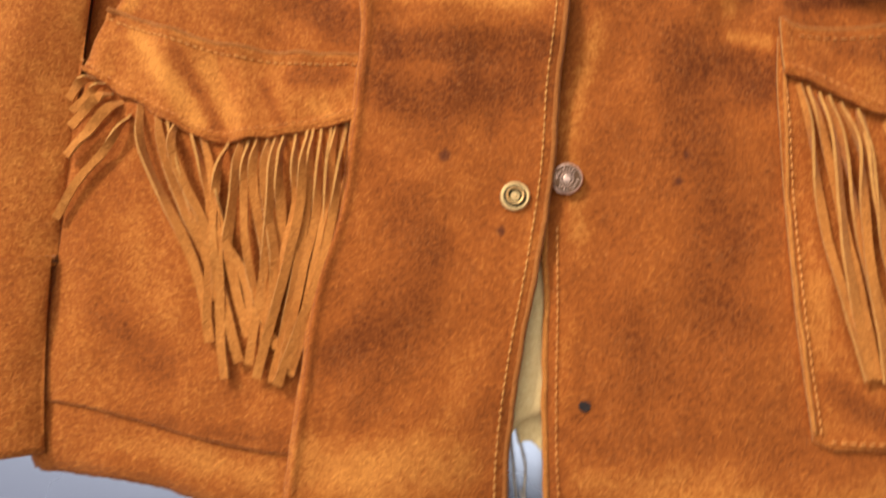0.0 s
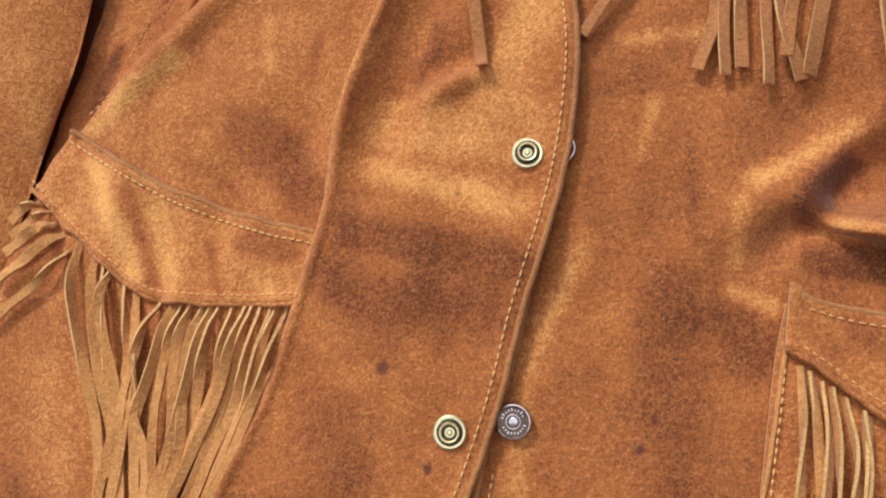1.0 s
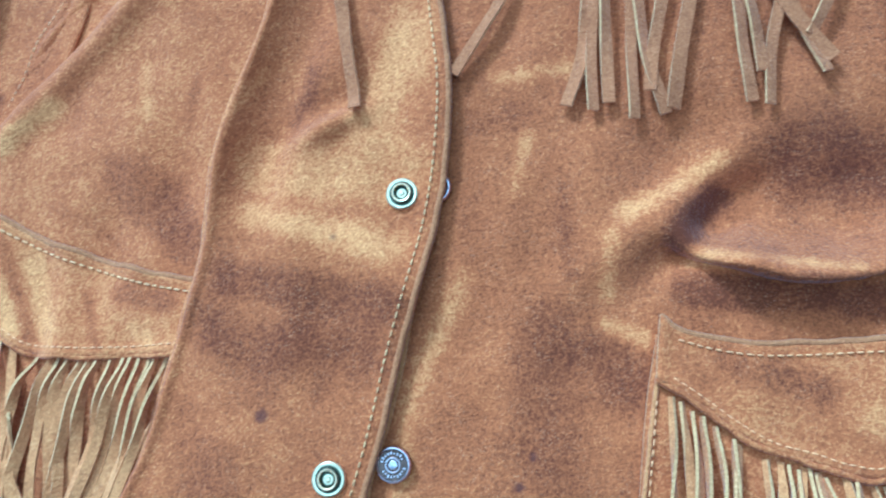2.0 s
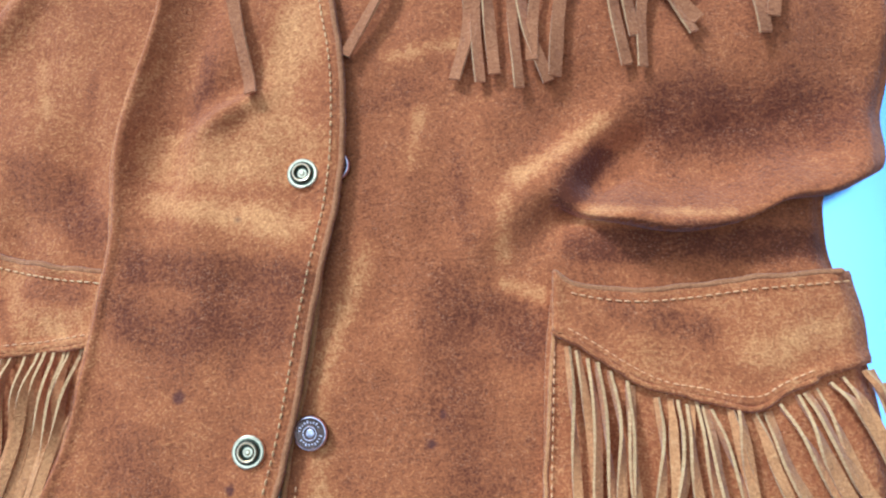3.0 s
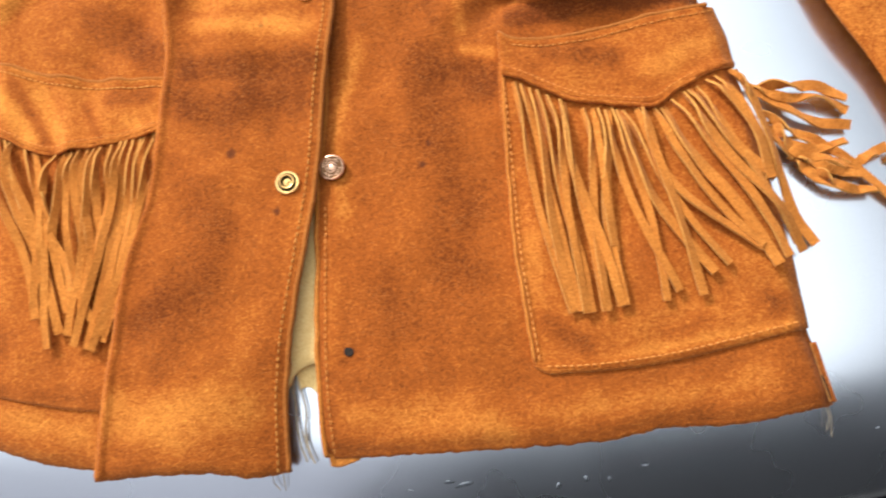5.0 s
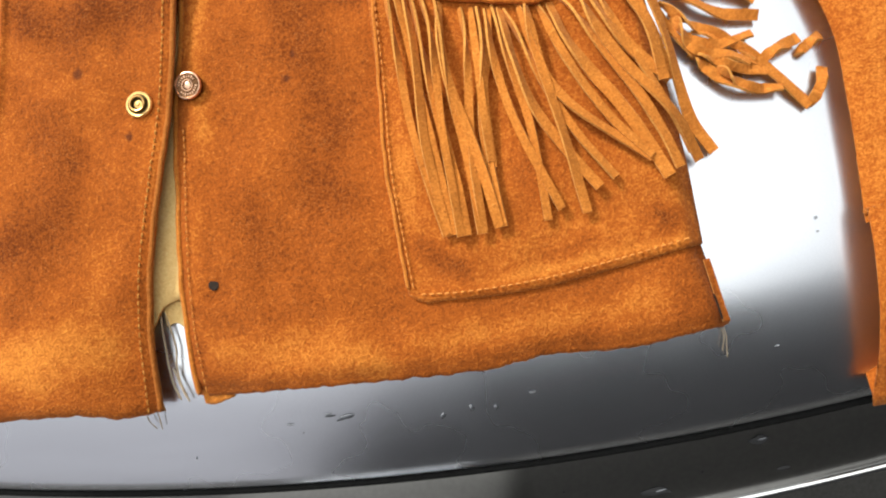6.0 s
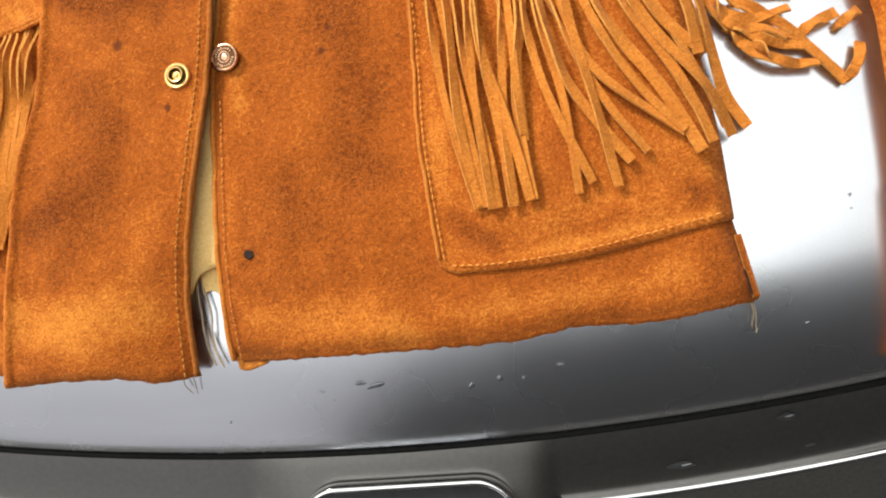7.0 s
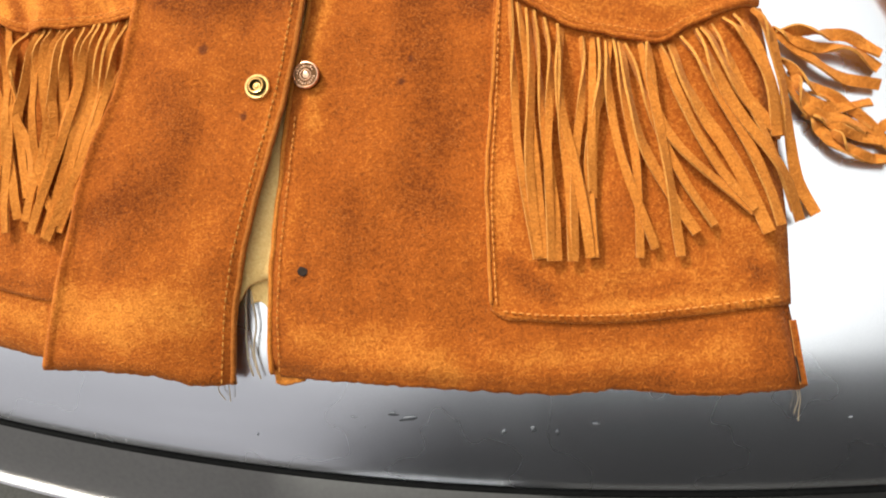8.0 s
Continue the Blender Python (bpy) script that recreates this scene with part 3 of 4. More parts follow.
# ---- the jacket ----
jacket = tagged(new("suede_jacket"), "tan suede fringed western jacket lying open on the car hood", "jacket")
jacket.location = (0, 0, Z0)
STRIP, RIGHT, LEFT, POCKET, LEFT_POCKET = [M_STRIP, M_CUT], [M_RIGHT, M_CUT], [M_LEFT, M_CUT], [M_POCKET, M_CUT], [M_LEFT_POCKET, M_CUT]
TOP = 308


def back_z(x, y):
    gap = float(step(0.07, 0.04, abs(x))) * float(step(0.06, 0.03, y))
    return hood_at(x, y) + 0.0026 + gap * max(0.0, body_z(x, y) - 0.0071 - hood_at(x, y)) + 0.0006 * wave(x, y, 40)


part("back_panel", panel(mm((-236, -86), (-225, 60), (-190, 200), (-175, TOP)), mm((250, -128), (252, 0), (262, 150), (280, TOP)), mm((-236, -86), (-120, -106), (-22, -117), (-15, -108), (-4, -105), (60, -118), (250, -128)), mm((-175, TOP), (290, TOP)), back_z, 0.0016, 0.005), [M_LINING, M_CUT], jacket, "pale tan flesh side of the back")
LEFT_SIDE = panel(mm((-268, -98), (-262, -30), (-245, 60), (-213, 118), (-199, 146), (-170, 206), (-150, 262), (-145, TOP)), mm((-100, -150), (-85, -50), (-60, 50), (-40, 140), (-10, TOP)), mm((-268, -98), (-242, -104), (-205, -114), (-160, -134), (-130, -142), (-100, -150)), mm((-145, TOP), (-10, TOP)), body_z, drop=(0.004, 0, 0.003, 0), reach=0.004, ragged=0.0008)
part("left_front", LEFT_SIDE, LEFT, jacket)


def under_z(x, y):
    return hood_at(x, y) + 0.006 + 0.0015 * wave(x, y, 40, 5)


part("side_panel", panel(mm((-240, 60), (-214, 150), (-200, 206), (-190, TOP)), mm((-200, 60), (-178, 150), (-150, 206), (-130, TOP)), mm((-240, 60), (-200, 60)), mm((-190, TOP), (-130, TOP)), under_z), LEFT, jacket)
part("stitching", stitches(mm((-196, 148), (-180, 184), (-167, 210), (-150, 250)), body_z), M_THREAD, jacket)
FOLD = mm((-137, -146), (-117, -79), (-103, -31), (-86, 8), (-74, 54), (-63, 100), (-58, 143), (-48, 180), (-39, 204), (-26, 250), (-20, TOP))
FRONT = mm((-29, -162), (-22.5, -125), (-10.5, -82), (6, -35), (21.5, 15), (30, 53), (41, 92), (48, 125), (51, 150), (52, 178), (49, 205), (44, 250), (40, TOP))
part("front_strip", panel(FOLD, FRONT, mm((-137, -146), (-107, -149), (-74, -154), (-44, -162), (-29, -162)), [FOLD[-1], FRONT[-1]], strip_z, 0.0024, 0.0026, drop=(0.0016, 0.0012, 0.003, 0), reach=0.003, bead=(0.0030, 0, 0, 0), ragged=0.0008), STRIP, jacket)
part("fold_edge", cord([(x + 0.0008, y) for x, y in FOLD], lambda x, y: strip_z(x, y) - 0.0022, 0.0024, 160, 0.0006), M_LIT_FOLD, jacket, "soft folded ridge with a painted highlight")
inset = [(x - 0.0062, y) for x, y in FRONT]
part("stitching", stitches(inset, strip_z), M_EDGE, jacket)
part("edge_binding", cord([(x - 0.0012, y) for x, y in FRONT], lambda x, y: strip_z(x, y) - 0.0020, 0.0018, 160, 0.0006), M_OLIVE, jacket, "rolled olive-brown suede edge")

REDGE = mm((-9, -158), (-6, -127), (-1, -93), (5.5, -56), (13, -8), (26, 40), (34, 90), (40, 150), (36, 210), (30, TOP))
RSIDE = mm((276, -185), (273.5, -165), (270.5, -143), (272.5, -109), (273.5, -68), (275.5, -10), (270, 40), (267, 76), (271, 97), (288, 106), (304, 134), (314, 163), (308, 230), (300, TOP))
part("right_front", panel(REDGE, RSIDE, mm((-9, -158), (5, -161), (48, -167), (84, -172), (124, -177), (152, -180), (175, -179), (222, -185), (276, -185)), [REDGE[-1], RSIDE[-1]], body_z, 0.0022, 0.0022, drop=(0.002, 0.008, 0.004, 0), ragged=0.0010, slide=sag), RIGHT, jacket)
part("stitching", stitches([(x + 0.0065, y) for x, y in REDGE[:4]] + [(0.0185, -0.014)], body_z), M_THREAD, jacket)
part("edge_binding", cord([(x + 0.001, y) for x, y in REDGE[:7]], lambda x, y: body_z(x, y) - 0.0022, 0.0017, 120, 0.0006), M_FRINGE, jacket, "rolled suede edge")

# pockets
patch_r = part("pocket_patch", panel(mm((118, -133), (121, -68), (127, -21), (134, 36), (139, 60)), mm((271, -142), (273, -109), (274, -68), (275, -10), (270, 48)), mm((118, -133), (124, -138), (136, -140), (167, -144), (198, -145), (229, -144), (271, -142)), mm((139, 60), (200, 52), (270, 48)), lambda x, y: body_z(x, y) + 0.0024, 0.0022, bead=(0.0009, 0, 0.0006, 0), drop=(0.0008, 0.008, 0.0008, 0)), POCKET, jacket)
part("stitching", stitches(mm((121.5, -131), (124.5, -68), (130.5, -21), (137.5, 36)), lambda x, y: body_z(x, y) + 0.0030), M_THREAD, patch_r)
part("stitching", stitches(mm((124, -134), (136, -136.5), (167, -140), (198, -141), (229, -140), (266, -138)), lambda x, y: body_z(x, y) + 0.0028), M_THREAD, patch_r)


def flap_r_z(x, y):
    return body_z(x, y) + 0.0058


FLAP_R = mm((137, 41), (143, 38), (156, 29), (169, 19), (183, 11), (198, 7), (210, 3), (224, 2), (230, 5), (247, 11), (273, 16))
FLAP_RT = mm((140, 68), (146, 63), (160, 59), (178, 56), (198, 56), (223, 57), (249, 57), (271, 57))
flap_r = part("pocket_flap", panel([FLAP_R[0], FLAP_RT[0]], [FLAP_R[-1], (0.2735, 0.036), FLAP_RT[-1]], FLAP_R, FLAP_RT, flap_r_z, 0.003, 0.0024, bead=(0.0012, 0, 0.0014, 0.001), drop=(0, 0.007, 0, 0)), POCKET, jacket)
part("stitching", stitches([(x, y - 0.0055) for x, y in FLAP_RT[1:]], flap_r_z), M_THREAD, flap_r)
part("stitching", stitches([(x, y + 0.0042) for x, y in FLAP_R[1:-1]], flap_r_z, 0.0036), M_THREAD, flap_r)
part("edge_binding", cord([(x, y) for x, y in FLAP_R[:-1]], lambda x, y: flap_r_z(x, y) - 0.0002, 0.0016, 160, 0.0020), M_POCKET, flap_r)
part("upper_edge", cord([(x, y - 0.0006) for x, y in FLAP_RT[:-1]] + [(0.266, 0.0564)], lambda x, y: flap_r_z(x, y) - 0.0002, 0.0016, 140, 0.0008), M_OLIVE, flap_r, "raw olive-brown cut edge")
part("welt", cord(mm((119, -130), (122, -68), (128, -21), (136, 30), (138, 41), (141, 67)), lambda x, y: body_z(x, y) + 0.003, 0.0011, 120, 0.0008), M_FRINGE, patch_r, "raised pale seam")

part("pocket_patch", panel(mm((-262, -62), (-250, 0), (-225, 90)), mm((-100, -114), (-80, -20), (-58, 75)), mm((-262, -62), (-228, -72), (-205, -81), (-174, -94), (-149, -103), (-100, -114)), mm((-225, 90), (-140, 75), (-58, 75)), lambda x, y: body_z(x, y) + 0.0018, 0.0018, drop=(0.006, 0, 0.0004, 0)), LEFT, jacket)


def flap_l_z(x, y):
    return body_z(x, y) + 0.0048 + 0.0045 * wave(x, y * 0.25, 62, 2)


FLAP_L = mm((-217, 108), (-201, 94), (-184, 80), (-165, 66), (-148, 55), (-128, 52.5), (-103, 52.5), (-70, 54))
FLAP_LT = mm((-201, 139), (-178, 126), (-159, 116), (-137, 106), (-119, 100), (-96, 93), (-60, 86))
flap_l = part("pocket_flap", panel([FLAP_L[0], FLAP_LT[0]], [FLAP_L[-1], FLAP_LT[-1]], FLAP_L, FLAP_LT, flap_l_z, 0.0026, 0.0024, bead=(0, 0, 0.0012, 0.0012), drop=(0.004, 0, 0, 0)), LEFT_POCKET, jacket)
part("stitching", stitches([(x, y - 0.006) for x, y in FLAP_LT], flap_l_z), M_EDGE, flap_l)
part("stitching", stitches([(x, y + 0.0042) for x, y in FLAP_L], flap_l_z, 0.0036), M_THREAD, flap_l)


part("upper_edge", cord([(x, y - 0.0006) for x, y in FLAP_LT], lambda x, y: flap_l_z(x, y) - 0.0002, 0.0017, 140, 0.0010), M_OLIVE, flap_l, "raw olive-brown cut edge")
part("edge_binding", cord(FLAP_L, lambda x, y: flap_l_z(x, y) - 0.0004, 0.0013, 140, 0.0014), M_LEFT_POCKET, flap_l)


# fringe
def strand_mesh(path, height, width, seed, turn, thick=0.0014, lay=0.0, curl=0.8):
    """One flat suede thong along a path; turn: degrees by which it stands on edge at its root."""
    rnd = random.Random(seed)
    n = 30
    q = np.array(path, float)
    q[1:-1] = 0.5 * q[1:-1] + 0.25 * (q[:-2] + q[2:]) if len(q) > 4 else q[1:-1]
    p = spline(q, n)
    phase, twist, lean = rnd.uniform(0, 6.28), rnd.uniform(0.5, 1.0), rnd.choice((-0.4, 1, 1, 1))
    verts, faces, slots = [], [], []
    for i in range(n):
        s = i / (n - 1)
        d = p[min(i + 1, n - 1)] - p[max(i - 1, 0)]
        d = d / (np.linalg.norm(d) + 1e-9)
        side = np.array([d[1], -d[0]])
        phi = radians(turn) * math.exp(-((s / 0.30) ** 2)) + twist * curl * math.sin(phase + s * 7.5) * (1 - 0.7 * s) + 0.38 * lean * (1 - 0.5 * s)
        w = width * (0.62 + 0.38 * float(step(0.0, 0.18, s))) * (1 + 0.10 * wave(s, seed, 5, 1)) / 2
        x, y = p[i]
        arch = 0.0028 * math.sin(math.pi * min(1, s * 1.05)) * (0.4 + rnd.random() * 0.05)
        z = height(x, y) + thick * 0.7 + abs(math.sin(phi)) * w + lay * float(step(0, 0.2, s)) * (1 - 0.6 * s) + arch + 0.0012 - 0.0036 * math.exp(-((s / 0.07) ** 2))
        cs, sn = math.cos(phi), math.sin(phi)
        for a, b in ((-1, -1), (1, -1), (1, 1), (-1, 1)):
            off, up = a * w * cs - b * thick / 2 * sn, a * w * sn + b * thick / 2 * cs
            verts.append((x + side[0] * off, y + side[1] * off, z + up))
    for i in range(n - 1):
        for k in range(4):
            faces.append((i * 4 + k, i * 4 + (k + 1) % 4, (i + 1) * 4 + (k + 1) % 4, (i + 1) * 4 + k))
            slots.append(1 if k in (1, 3) else 0)
    faces += [(0, 1, 2, 3), tuple(range(4 * n - 4, 4 * n))]
    slots += [1, 1]
    return creased(mesh_of("strand", verts, faces, True, slots), 0.6)


def fringe(rows, height, width, parent, seed, turn=62, curl=0.8, leather=None):
    for k, row in enumerate(rows):
        rnd = random.Random(seed * 100 + k)
        part("strand", strand_mesh(mm(*row), height, width * rnd.uniform(0.85, 1.12), seed * 100 + k, rnd.choice((-1, 1, 1, 1, 1, 1)) * turn * rnd.uniform(0.6, 1.2), lay=0.0035 * ((k * 7) % 3) / 2, curl=curl), [leather or M_FRINGE, M_CUT], parent)


def over_right(x, y):
    """What the right pocket's fringe lies on: the patch, and past the side seam the hood."""
    k = float(step(0.268, 0.284, x))
    return (body_z(x, y) + 0.0032) * (1 - k) + (hood_at(x, y) + 0.001 + 0.002 * float(step(0.38, 0.27, x))) * k


STRANDS_A = [
    ((143, 34), (142, -16), (138, -48), (142, -74), (145, -109)), ((151, 28), (153, -1), (149, -27), (144, -51), (145, -81), (146, -108)),
    ((160, 22), (163, -2), (158, -30), (154, -59), (154, -86), (152, -111)), ((155, 26), (155, -13), (155, -41), (155, -68), (157, -86), (155, -111)),
    ((167, 17), (164, -19), (164, -44), (166, -76), (163, -112)), ((169, 15), (163, -14), (164, -35), (167, -52), (171, -72), (172, -111)),
    ((194, 6), (188, -22), (179, -41), (175, -57), (175, -84), (174, -111)), ((179, 9), (179, -14), (174, -32), (171, -50), (166, -74), (164, -111)),
    ((185, 8), (182, -7), (182, -30), (177, -50), (176, -77)),
]
STRANDS_B = [
    ((196, 6), (196, -18), (198, -41), (201, -55), (199, -80), (197, -113)), ((192, 5), (188, -22), (191, -52), (195, -73), (200, -91), (205, -109)),
    ((199, 4), (199, -32), (201, -55), (213, -79), (226, -103)), ((201, 2), (207, -26), (213, -48), (220, -75), (235, -100)),
    ((209, 5), (210, -24), (214, -50), (224, -62), (238, -78), (255, -95)), ((213, 6), (210, -20), (214, -52), (215, -81), (217, -114)),
]
STRANDS_OUTER = [
    ((225, -1), (226, -22), (234, -41), (247, -62), (254, -85), (261, -106)), ((230, 2), (244, -33), (257, -59), (263, -82), (267, -103)),
    ((238, 5), (242, -22), (255, -48), (266, -68), (275, -80), (280, -100)), ((242, 6), (249, -20), (260, -41), (269, -52), (275, -56)),
    ((252, 9), (262, -3), (269, -18), (271, -36), (271, -57)), ((271, 13), (276, -10), (280, -37), (279, -59), (279, -79), (289, -97)),
]
STRANDS_C = [
    ((280, 6), (292, -9), (309, -25), (330, -32)), ((281, 5), (297, -8), (317, -12), (331, -23)),
    ((282, 4), (299, -2), (316, -5), (332, -16)), ((283, -11), (292, -26), (307, -37), (323, -54)),
    ((287, -18), (291, -35), (303, -42), (324, -41)), ((285, -22), (294, -44), (310, -50), (319, -56)),
    ((292, -44), (300, -58), (313, -69), (324, -71)),
]
STRANDS_D = [
    ((295, -31), (312, -40), (321, -52), (330, -65), (336, -75), (343, -85)), ((343, -85), (350, -76), (354, -67)),
    ((324, -56), (335, -52), (346, -49)), ((288, -33), (295, -43), (309, -50), (323, -56)),
    ((290, -43), (301, -50), (313, -58), (326, -62)), ((301, -52), (307, -63), (317, -70), (331, -73)),
    ((344, -57), (351, -53), (358, -50)),
]
STRANDS_BETWEEN = [
    ((147, 32), (150, 0), (147, -35), (150, -80), (149, -109)), ((188, 7), (186, -15), (180, -45), (176, -80)),
    ((219, 0), (221, -20), (228, -45), (240, -75), (255, -94)),
    ((246, 7), (252, -15), (262, -45), (270, -75), (277, -95)), ((258, 11), (266, -8), (272, -30), (276, -56)), ((268, 13), (275, -8), (284, -30), (292, -45)),
]
fringe(STRANDS_BETWEEN, over_right, 0.0040, flap_r, 13, 70, 0.8)
fringe(STRANDS_A, over_right, 0.0046, flap_r, 1, 70, 0.8)
fringe(STRANDS_B, over_right, 0.0049, flap_r, 2, 60, 0.8)
fringe(STRANDS_OUTER, over_right, 0.0058, flap_r, 12, 55, 0.8)
fringe(STRANDS_C, over_right, 0.0058, flap_r, 3, 55, 1.7)
fringe(STRANDS_D, over_right, 0.0056, flap_r, 4, 30, 1.5)


def over_left(x, y):
    return body_z(x, y) + 0.0026


STRANDS_E = [
    ((-186, 81), (-188, 53), (-177, 31), (-169, 10), (-160, -15), (-160, -48)), ((-177, 74), (-171, 37), (-168, 20), (-155, -2), (-154, -24)),
    ((-168, 68), (-170, 49), (-165, 30), (-153, 14), (-155, -8)), ((-161, 63), (-154, 43), (-152, 26), (-154, 6), (-158, -16), (-161, -41)),
    ((-155, 59), (-148, 43), (-151, 22), (-149, 0), (-152, -20), (-154, -44), (-154, -67)), ((-141, 53), (-145, 34), (-152, 22), (-152, -4), (-154, -28)),
    ((-134, 53), (-139, 31), (-141, 11), (-148, 1), (-145, -17), (-140, -48)), ((-125, 52), (-130, 28), (-129, 8), (-124, -7), (-129, -30), (-132, -52)),
    ((-119, 51), (-123, 27), (-123, 9), (-120, -5), (-123, -23), (-129, -44)),
]
STRANDS_F = [
    ((-111, 51), (-116, 33), (-115, 12), (-119, -7), (-124, -29)), ((-105, 51), (-108, 32), (-105, 14), (-115, -2), (-124, -27), (-135, -62)),
    ((-99, 52), (-102, 31), (-105, 11), (-114, -12), (-131, -53), (-138, -69)), ((-92, 52), (-96, 27), (-97, 5), (-110, -20), (-119, -50), (-127, -74)),
    ((-87, 52), (-92, 24), (-93, 2), (-96, -21), (-107, -38), (-120, -67)), ((-79, 53), (-83, 25), (-92, 4), (-96, -21), (-109, -36), (-128, -74)),
    ((-81, 29), (-92, 0), (-94, -18), (-103, -44), (-115, -79)),
    ((-149, 38), (-146, -1), (-139, -17), (-137, -43)),
]
STRANDS_G = [
    ((-191, 76), (-202, 62), (-220, 47), (-236, 27)), ((-196, 85), (-206, 76), (-227, 59)),
    ((-201, 90), (-211, 83), (-223, 74)), ((-204, 96), (-213, 90), (-223, 83)),
    ((-209, 99), (-217, 96), (-224, 90)),
]
STRANDS_I = [
    ((-172, 71), (-166, 35), (-157, 5), (-150, -30), (-146, -60)), ((-130, 52), (-134, 25), (-138, -5), (-134, -35), (-126, -56)), ((-115, 52), (-119, 20), (-126, -12), (-136, -45), (-141, -62)),
    ((-96, 53), (-100, 20), (-110, -15), (-122, -50), (-131, -72)), ((-84, 53), (-89, 20), (-99, -10), (-110, -40), (-121, -70)),
]
fringe(STRANDS_I, over_left, 0.0042, flap_l, 11, 60, 0.7)
fringe(STRANDS_E, over_left, 0.0047, flap_l, 5, 58, 0.75)
fringe(STRANDS_F, over_left, 0.0047, flap_l, 6, 58, 0.75)
fringe(STRANDS_G, over_left, 0.0047, flap_l, 7, 60, 0.7)

# yokes above, with their fringe
yoke_r = part("yoke", panel(mm((34, 262), (32, TOP)), mm((300, 250), (302, TOP)), mm((34, 262), (160, 262), (300, 250)), mm((32, TOP), (302, TOP)), lambda x, y: body_z(x, y) + 0.004, 0.003), POCKET, jacket)
yoke_l = part("yoke", panel(mm((-150, 262), (-145, TOP)), mm((40, 268), (38, TOP)), mm((-150, 262), (-60, 264), (40, 268)), mm((-145, TOP), (38, TOP)), lambda x, y: strip_z(x, y) + 0.004, 0.003), POCKET, jacket)


def hung(rows, y):
    """Lengthens each path upwards to the yoke's edge."""
    return [(((row[0][0] - (row[1][0] - row[0][0]) * (y - row[0][1]) / (row[0][1] - row[1][1]) * 0.5), y), *row) for row in rows]


STRANDS_H = [
    ((115, 213), (112, 188), (104, 164)), ((118, 213), (116, 185), (116, 161)), ((123, 213), (123, 188), (123, 164)), ((135, 212), (134, 184), (134, 156)), ((138, 212), (141, 181), (148, 158)),
    ((148, 211), (143, 186), (141, 168)), ((160, 210), (155, 186), (151, 160)), ((180, 209), (181, 184), (184, 160)), ((184, 209), (187, 189), (189, 173)), ((199, 208), (193, 183), (191, 158)),
    ((198, 208), (208, 193), (219, 178)), ((219, 206), (215, 198), (210, 189)), ((203, 207), (211, 185), (216, 172)), ((246, 206), (247, 186), (248, 168)), ((257, 206), (255, 190), (252, 175)),
]
fringe(hung(STRANDS_H, 265), lambda x, y: body_z(x, y) + 0.002, 0.0056, yoke_r, 8, 40, leather=M_YOKE_FRINGE)
fringe(hung([((74, 216), (63, 197), (53, 180))], 265), lambda x, y: body_z(x, y) + 0.003, 0.0045, yoke_r, 9, 88, leather=M_YOKE_FRINGE)
fringe(hung([((0, 221), (4, 191), (8, 164))], 268), lambda x, y: strip_z(x, y) + 0.002, 0.0056, yoke_l, 10, 30, leather=M_YOKE_FRINGE)


# sleeves
def sleeve(name, edge, side, half, high, cuff_y, label):
    """A flattened sleeve lying beside the body; edge: its border towards the body, from the top down."""
    p = spline(edge, 90)
    grid = []
    for j, (x, y) in enumerate(p):
        s = j / 89
        hw = half * (1 - 0.12 * s)
        hh = high * (1 - 0.2 * s)
        ring = []
        for a in np.linspace(0, 2 * math.pi, 49):
            c, q = math.cos(a), math.sin(a)
            px, pz = math.copysign(abs(c) ** 0.85, c) * hw, math.copysign(abs(q) ** 1.5, q) * hh
            X = x + side * hw + px
            crumple = 0.0035 * wave(X, y, 24, 7) + 0.0015 * wave(X, y, 55, 3)
            ring.append((X, y, hood_at(X, y) + 0.0015 + hh + pz + (crumple if pz > 0 else 0)))
        grid.append(ring)
    last = grid[-1]
    grid.append([(x + (sum(v[0] for v in last) / 49 - x) * 0.03, y + 0.0005, z + (hood_at(x, y) + hh - z) * 0.25) for x, y, z in last])
    grid.append([(x + (sum(v[0] for v in last) / 49 - x) * 0.05, y + 0.03, z + (hood_at(x, y) + hh - z) * 0.3) for x, y, z in last])
    cut = next(j for j, q in enumerate(p) if q[1] < cuff_y)
    arm = part(name, loft(grid[: cut + 2]), M_SLEEVE, jacket, label)
    cuff = [[(x, y, z + 0.0045 * float(step(hood_at(x, y), hood_at(x, y) + 0.01, z))) for x, y, z in row] for row in grid[cut:]]
    cuff_ob = part("cuff", loft(cuff), M_POCKET, arm)
    top = [(x, y - 0.0008, z + 0.0004) for x, y, z in grid[cut] if z > hood_at(x, y) + 0.006]
    part("cuff_seam", tube(sorted(top), 0.0020), M_OLIVE, cuff_ob, "raised seam")



sleeve("left_sleeve", mm((-186, TOP), (-195, 250), (-199, 206), (-203, 175), (-211, 140), (-224, 80), (-239, 10), (-249, -50), (-255, -91)), -1, 0.066, 0.017, 0.008, "flat empty sleeve with a plain turned cuff")
sleeve("right_sleeve", mm((292, TOP), (305, 230), (314, 180), (322, 140), (329, 93), (336, 46), (353, -10), (360, -50), (357, -95), (351, -147), (345, -210), (342, -245)), 1, 0.066, 0.013, -0.144, "flat empty sleeve with a plain turned cuff")

# snaps
socket_ring = lathe([(0.0, 0.0008), (0.0040, 0.0008), (0.0043, 0.0010), (0.0050, 0.0013), (0.0066, 0.0015), (0.0072, 0.0011), (0.0074, 0.0), (0.0, -0.001)])
socket_cup = lathe([(0.0034, 0.0008), (0.0038, 0.0030), (0.0046, 0.0030), (0.0050, 0.0016), (0.0057, 0.0015)])
socket_rim = lathe([(0.0034, 0.0029), (0.0037, 0.0034), (0.0041, 0.0035), (0.0045, 0.0031)])
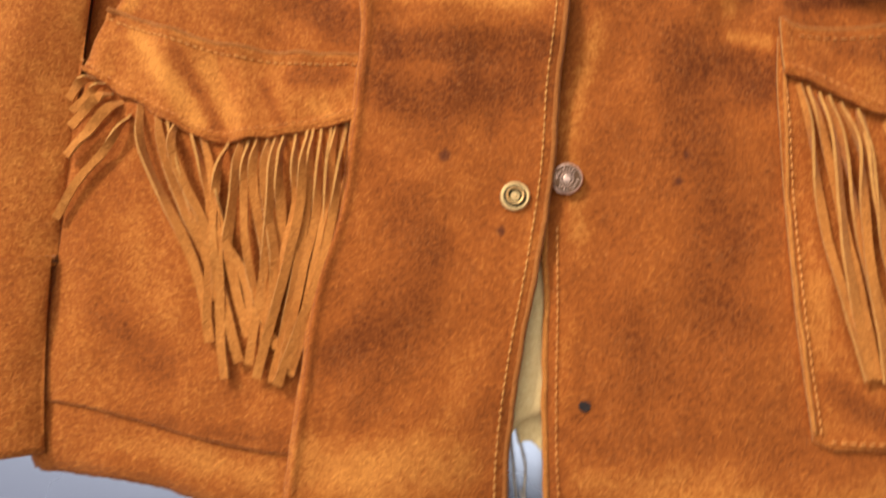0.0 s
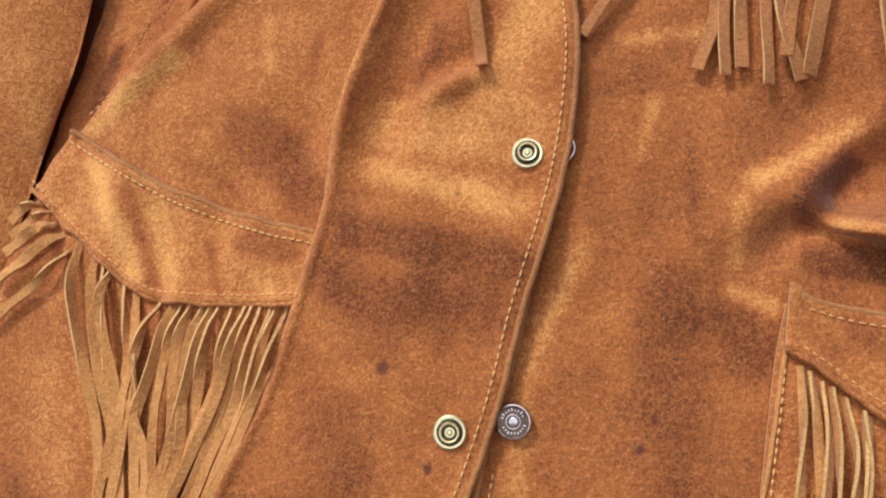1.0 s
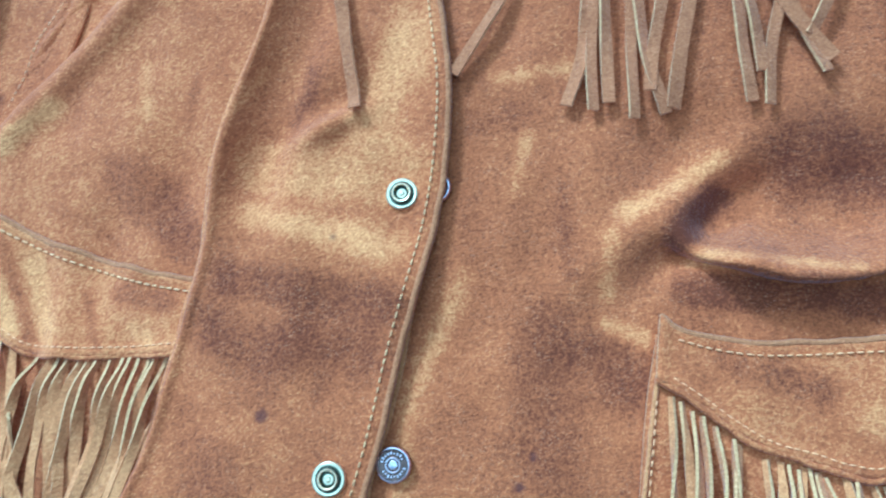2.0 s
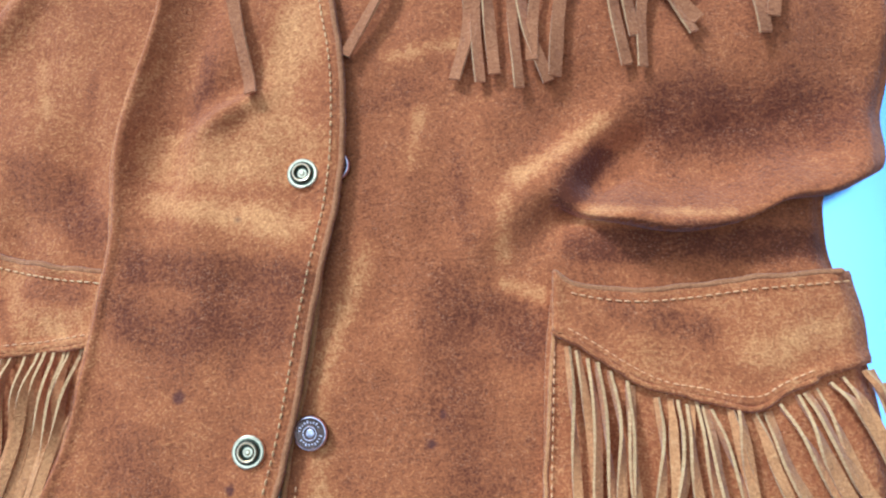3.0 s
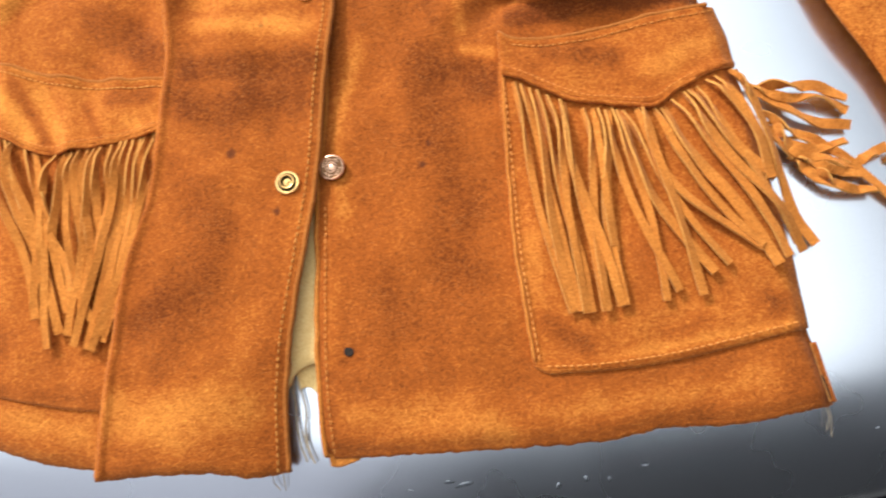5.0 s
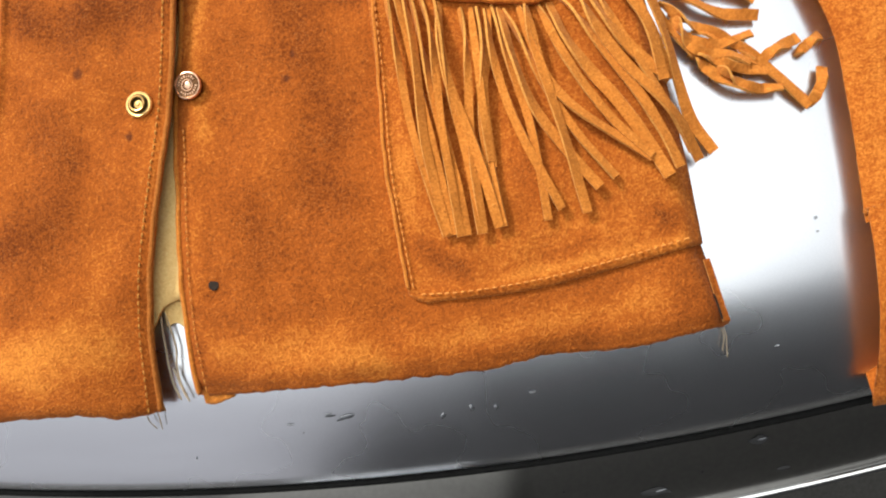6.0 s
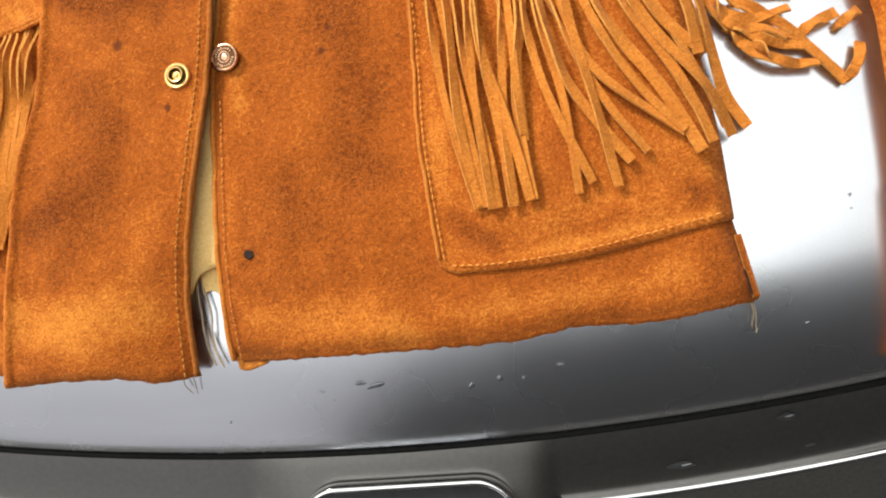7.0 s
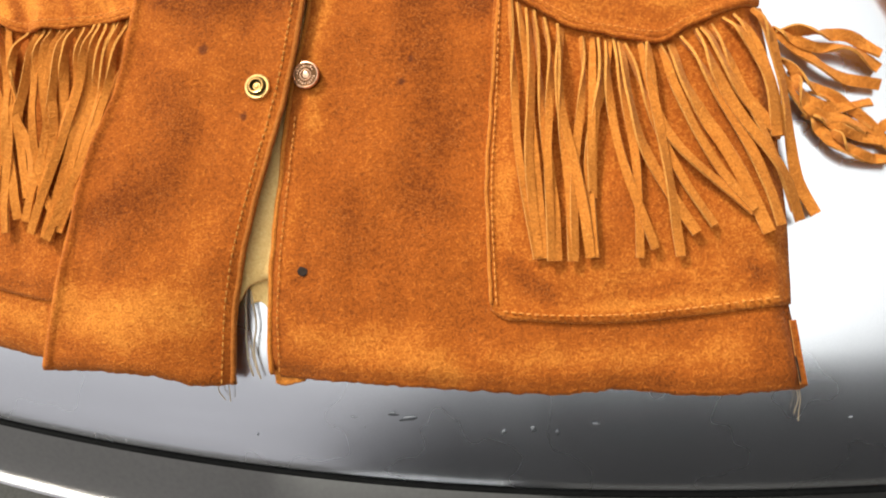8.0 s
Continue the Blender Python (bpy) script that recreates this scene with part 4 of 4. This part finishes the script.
socket_floor = lathe([(0.0, 0.0012), (0.0036, 0.0012)])
socket_dot = lathe([(0.0, 0.0022), (0.0008, 0.0021), (0.0013, 0.0016), (0.0021, 0.0015), (0.0024, 0.0011)])
for x, y in ((0.0295, 0.124), (0.0, 0.0)):
    sn = part("snap_socket", socket_ring.copy(), M_BRASS, jacket, "pale brass snap socket")
    sn.matrix_basis = pose(x, y, strip_z(x, y) + 0.0006, 0, 0, 30)
    part("cup", socket_cup.copy(), M_OLD, sn)
    part("inner_rim", socket_rim.copy(), M_BRASS, sn)
    part("floor", socket_floor.copy(), M_OLD, sn)
    part("stud", socket_dot.copy(), M_BRASS, sn)
cap_body = lathe([(0.0, 0.0018), (0.0032, 0.0018), (0.0058, 0.0016), (0.0064, 0.0018), (0.0070, 0.0015), (0.0073, 0.0006), (0.0073, -0.001), (0.0, -0.0012)])
cap_centre = lathe([(0.0, 0.0021), (0.0013, 0.0021), (0.0018, 0.0019), (0.0020, 0.0015)])
cap_lip = lathe([(0.0061, 0.0015), (0.0065, 0.0022), (0.0069, 0.0021), (0.0073, 0.0008)])
cap_rim = lathe([(0.0025, 0.0017), (0.0027, 0.0023), (0.0030, 0.0023), (0.0033, 0.0017)])


def cap_marks():
    verts, faces = [], []
    for k in range(22):
        a = 2 * math.pi * k / 22
        if k in (0, 1, 11, 12):
            continue
        r0, r1, h = 0.0042, 0.0054 - 0.0003 * (k % 3), 0.0018
        b = len(verts)
        for r in (r0, r1):
            for da in (-0.055, 0.055):
                verts += [(r * math.cos(a + da), r * math.sin(a + da), h - 0.0004), (r * math.cos(a + da), r * math.sin(a + da), h + 0.0002)]
        faces += [(b + 1, b + 3, b + 7, b + 5), (b, b + 1, b + 5, b + 4), (b + 2, b + 3, b + 7, b + 6), (b, b + 1, b + 3, b + 2), (b + 4, b + 5, b + 7, b + 6)]
    return mesh_of("marks", verts, faces, False)


for x, y in ((0.0435, 0.128), (0.0265, 0.0058)):
    sn = part("snap_cap", cap_body.copy(), M_STEEL, jacket, "aged steel snap cap with a copper centre")
    sn.matrix_basis = pose(x, y, body_z(x, y) + 0.0020, 4, -5, 0) @ Matrix.Scale(1.06, 4)
    part("centre", cap_centre.copy(), M_COPPER, sn)
    part("rim", cap_rim.copy(), M_COPPER, sn)
    part("lip", cap_lip.copy(), M_COPPER, sn)
    part("raised_marks", cap_marks(), M_COPPER, sn)
hole = part("punched_hole", lathe([(0.0, 0.0003), (0.0026, 0.0003), (0.0029, 0.0001), (0.0029, -0.001)], 18), M_HOLE, jacket, "dark empty snap hole")
hole.matrix_basis = pose(0.0175, -0.1035, body_z(0.0175, -0.1035) + 0.0002)


# the torn lower end of the lining in the opening
part("torn_scrap", panel(mm((-17, -118), (-17, -106)), mm((-5, -124), (-2, -104)), mm((-17, -118), (-12, -117), (-5, -124)), mm((-17, -106), (-2, -104)), lambda x, y: hood_at(x, y) + 0.0035, 0.0012, 0.0015, ragged=0.0008), [M_LINING, M_CUT], jacket, "pale torn scrap")
part("hem_corner", panel(mm((-7, -163), (-7, -150)), mm((10, -163), (12, -150)), mm((-7, -163), (-1, -164.5), (4, -164), (10, -163)), mm((-7, -150), (12, -150)), lambda x, y: hood_at(x, y) + 0.004, 0.0016, 0.0015, ragged=0.0006), [M_FRINGE, M_CUT], jacket, "folded inner hem")
# a narrow turned edge at the side slit
part("side_hem", panel(mm((271, -183), (268.5, -150)), mm((275, -183.5), (272, -150)), mm((271, -183), (275, -183.5)), mm((268.5, -150), (272, -150)), lambda x, y: body_z(x, y) + 0.0008, 0.0016, 0.0012, drop=(0, 0.005, 0, 0)), POCKET, jacket)
part("slit", cord(mm((270, -181.5), (269.4, -174), (268.6, -168)), lambda x, y: body_z(x, y) + 0.0012, 0.0005, 16), M_HOLE, jacket, "dark open slit")
# loose threads at the torn hem
def thread(path, r=0.0006):
    part("loose_thread", cord(mm(*path), lambda x, y: hood_at(x, y) + 0.0035 + 0.001 * wave(x, y, 120), r, 40, 0.001), M_LOOSE, jacket)


thread(((-19, -108), (-20, -124), (-22, -143), (-20, -158)), 0.0006)
thread(((-17, -110), (-15, -125), (-18, -144), (-17, -157)), 0.0006)
thread(((-20, -140), (-18, -150), (-16, -160)), 0.0005)
thread(((-41, -159), (-42, -166), (-40, -171)), 0.0003)
thread(((-36, -160), (-36, -167), (-37, -172)), 0.0003)
thread(((270, -180), (272, -190), (270, -198)), 0.0003)
thread(((272, -178), (273, -192), (272, -202)), 0.0003)
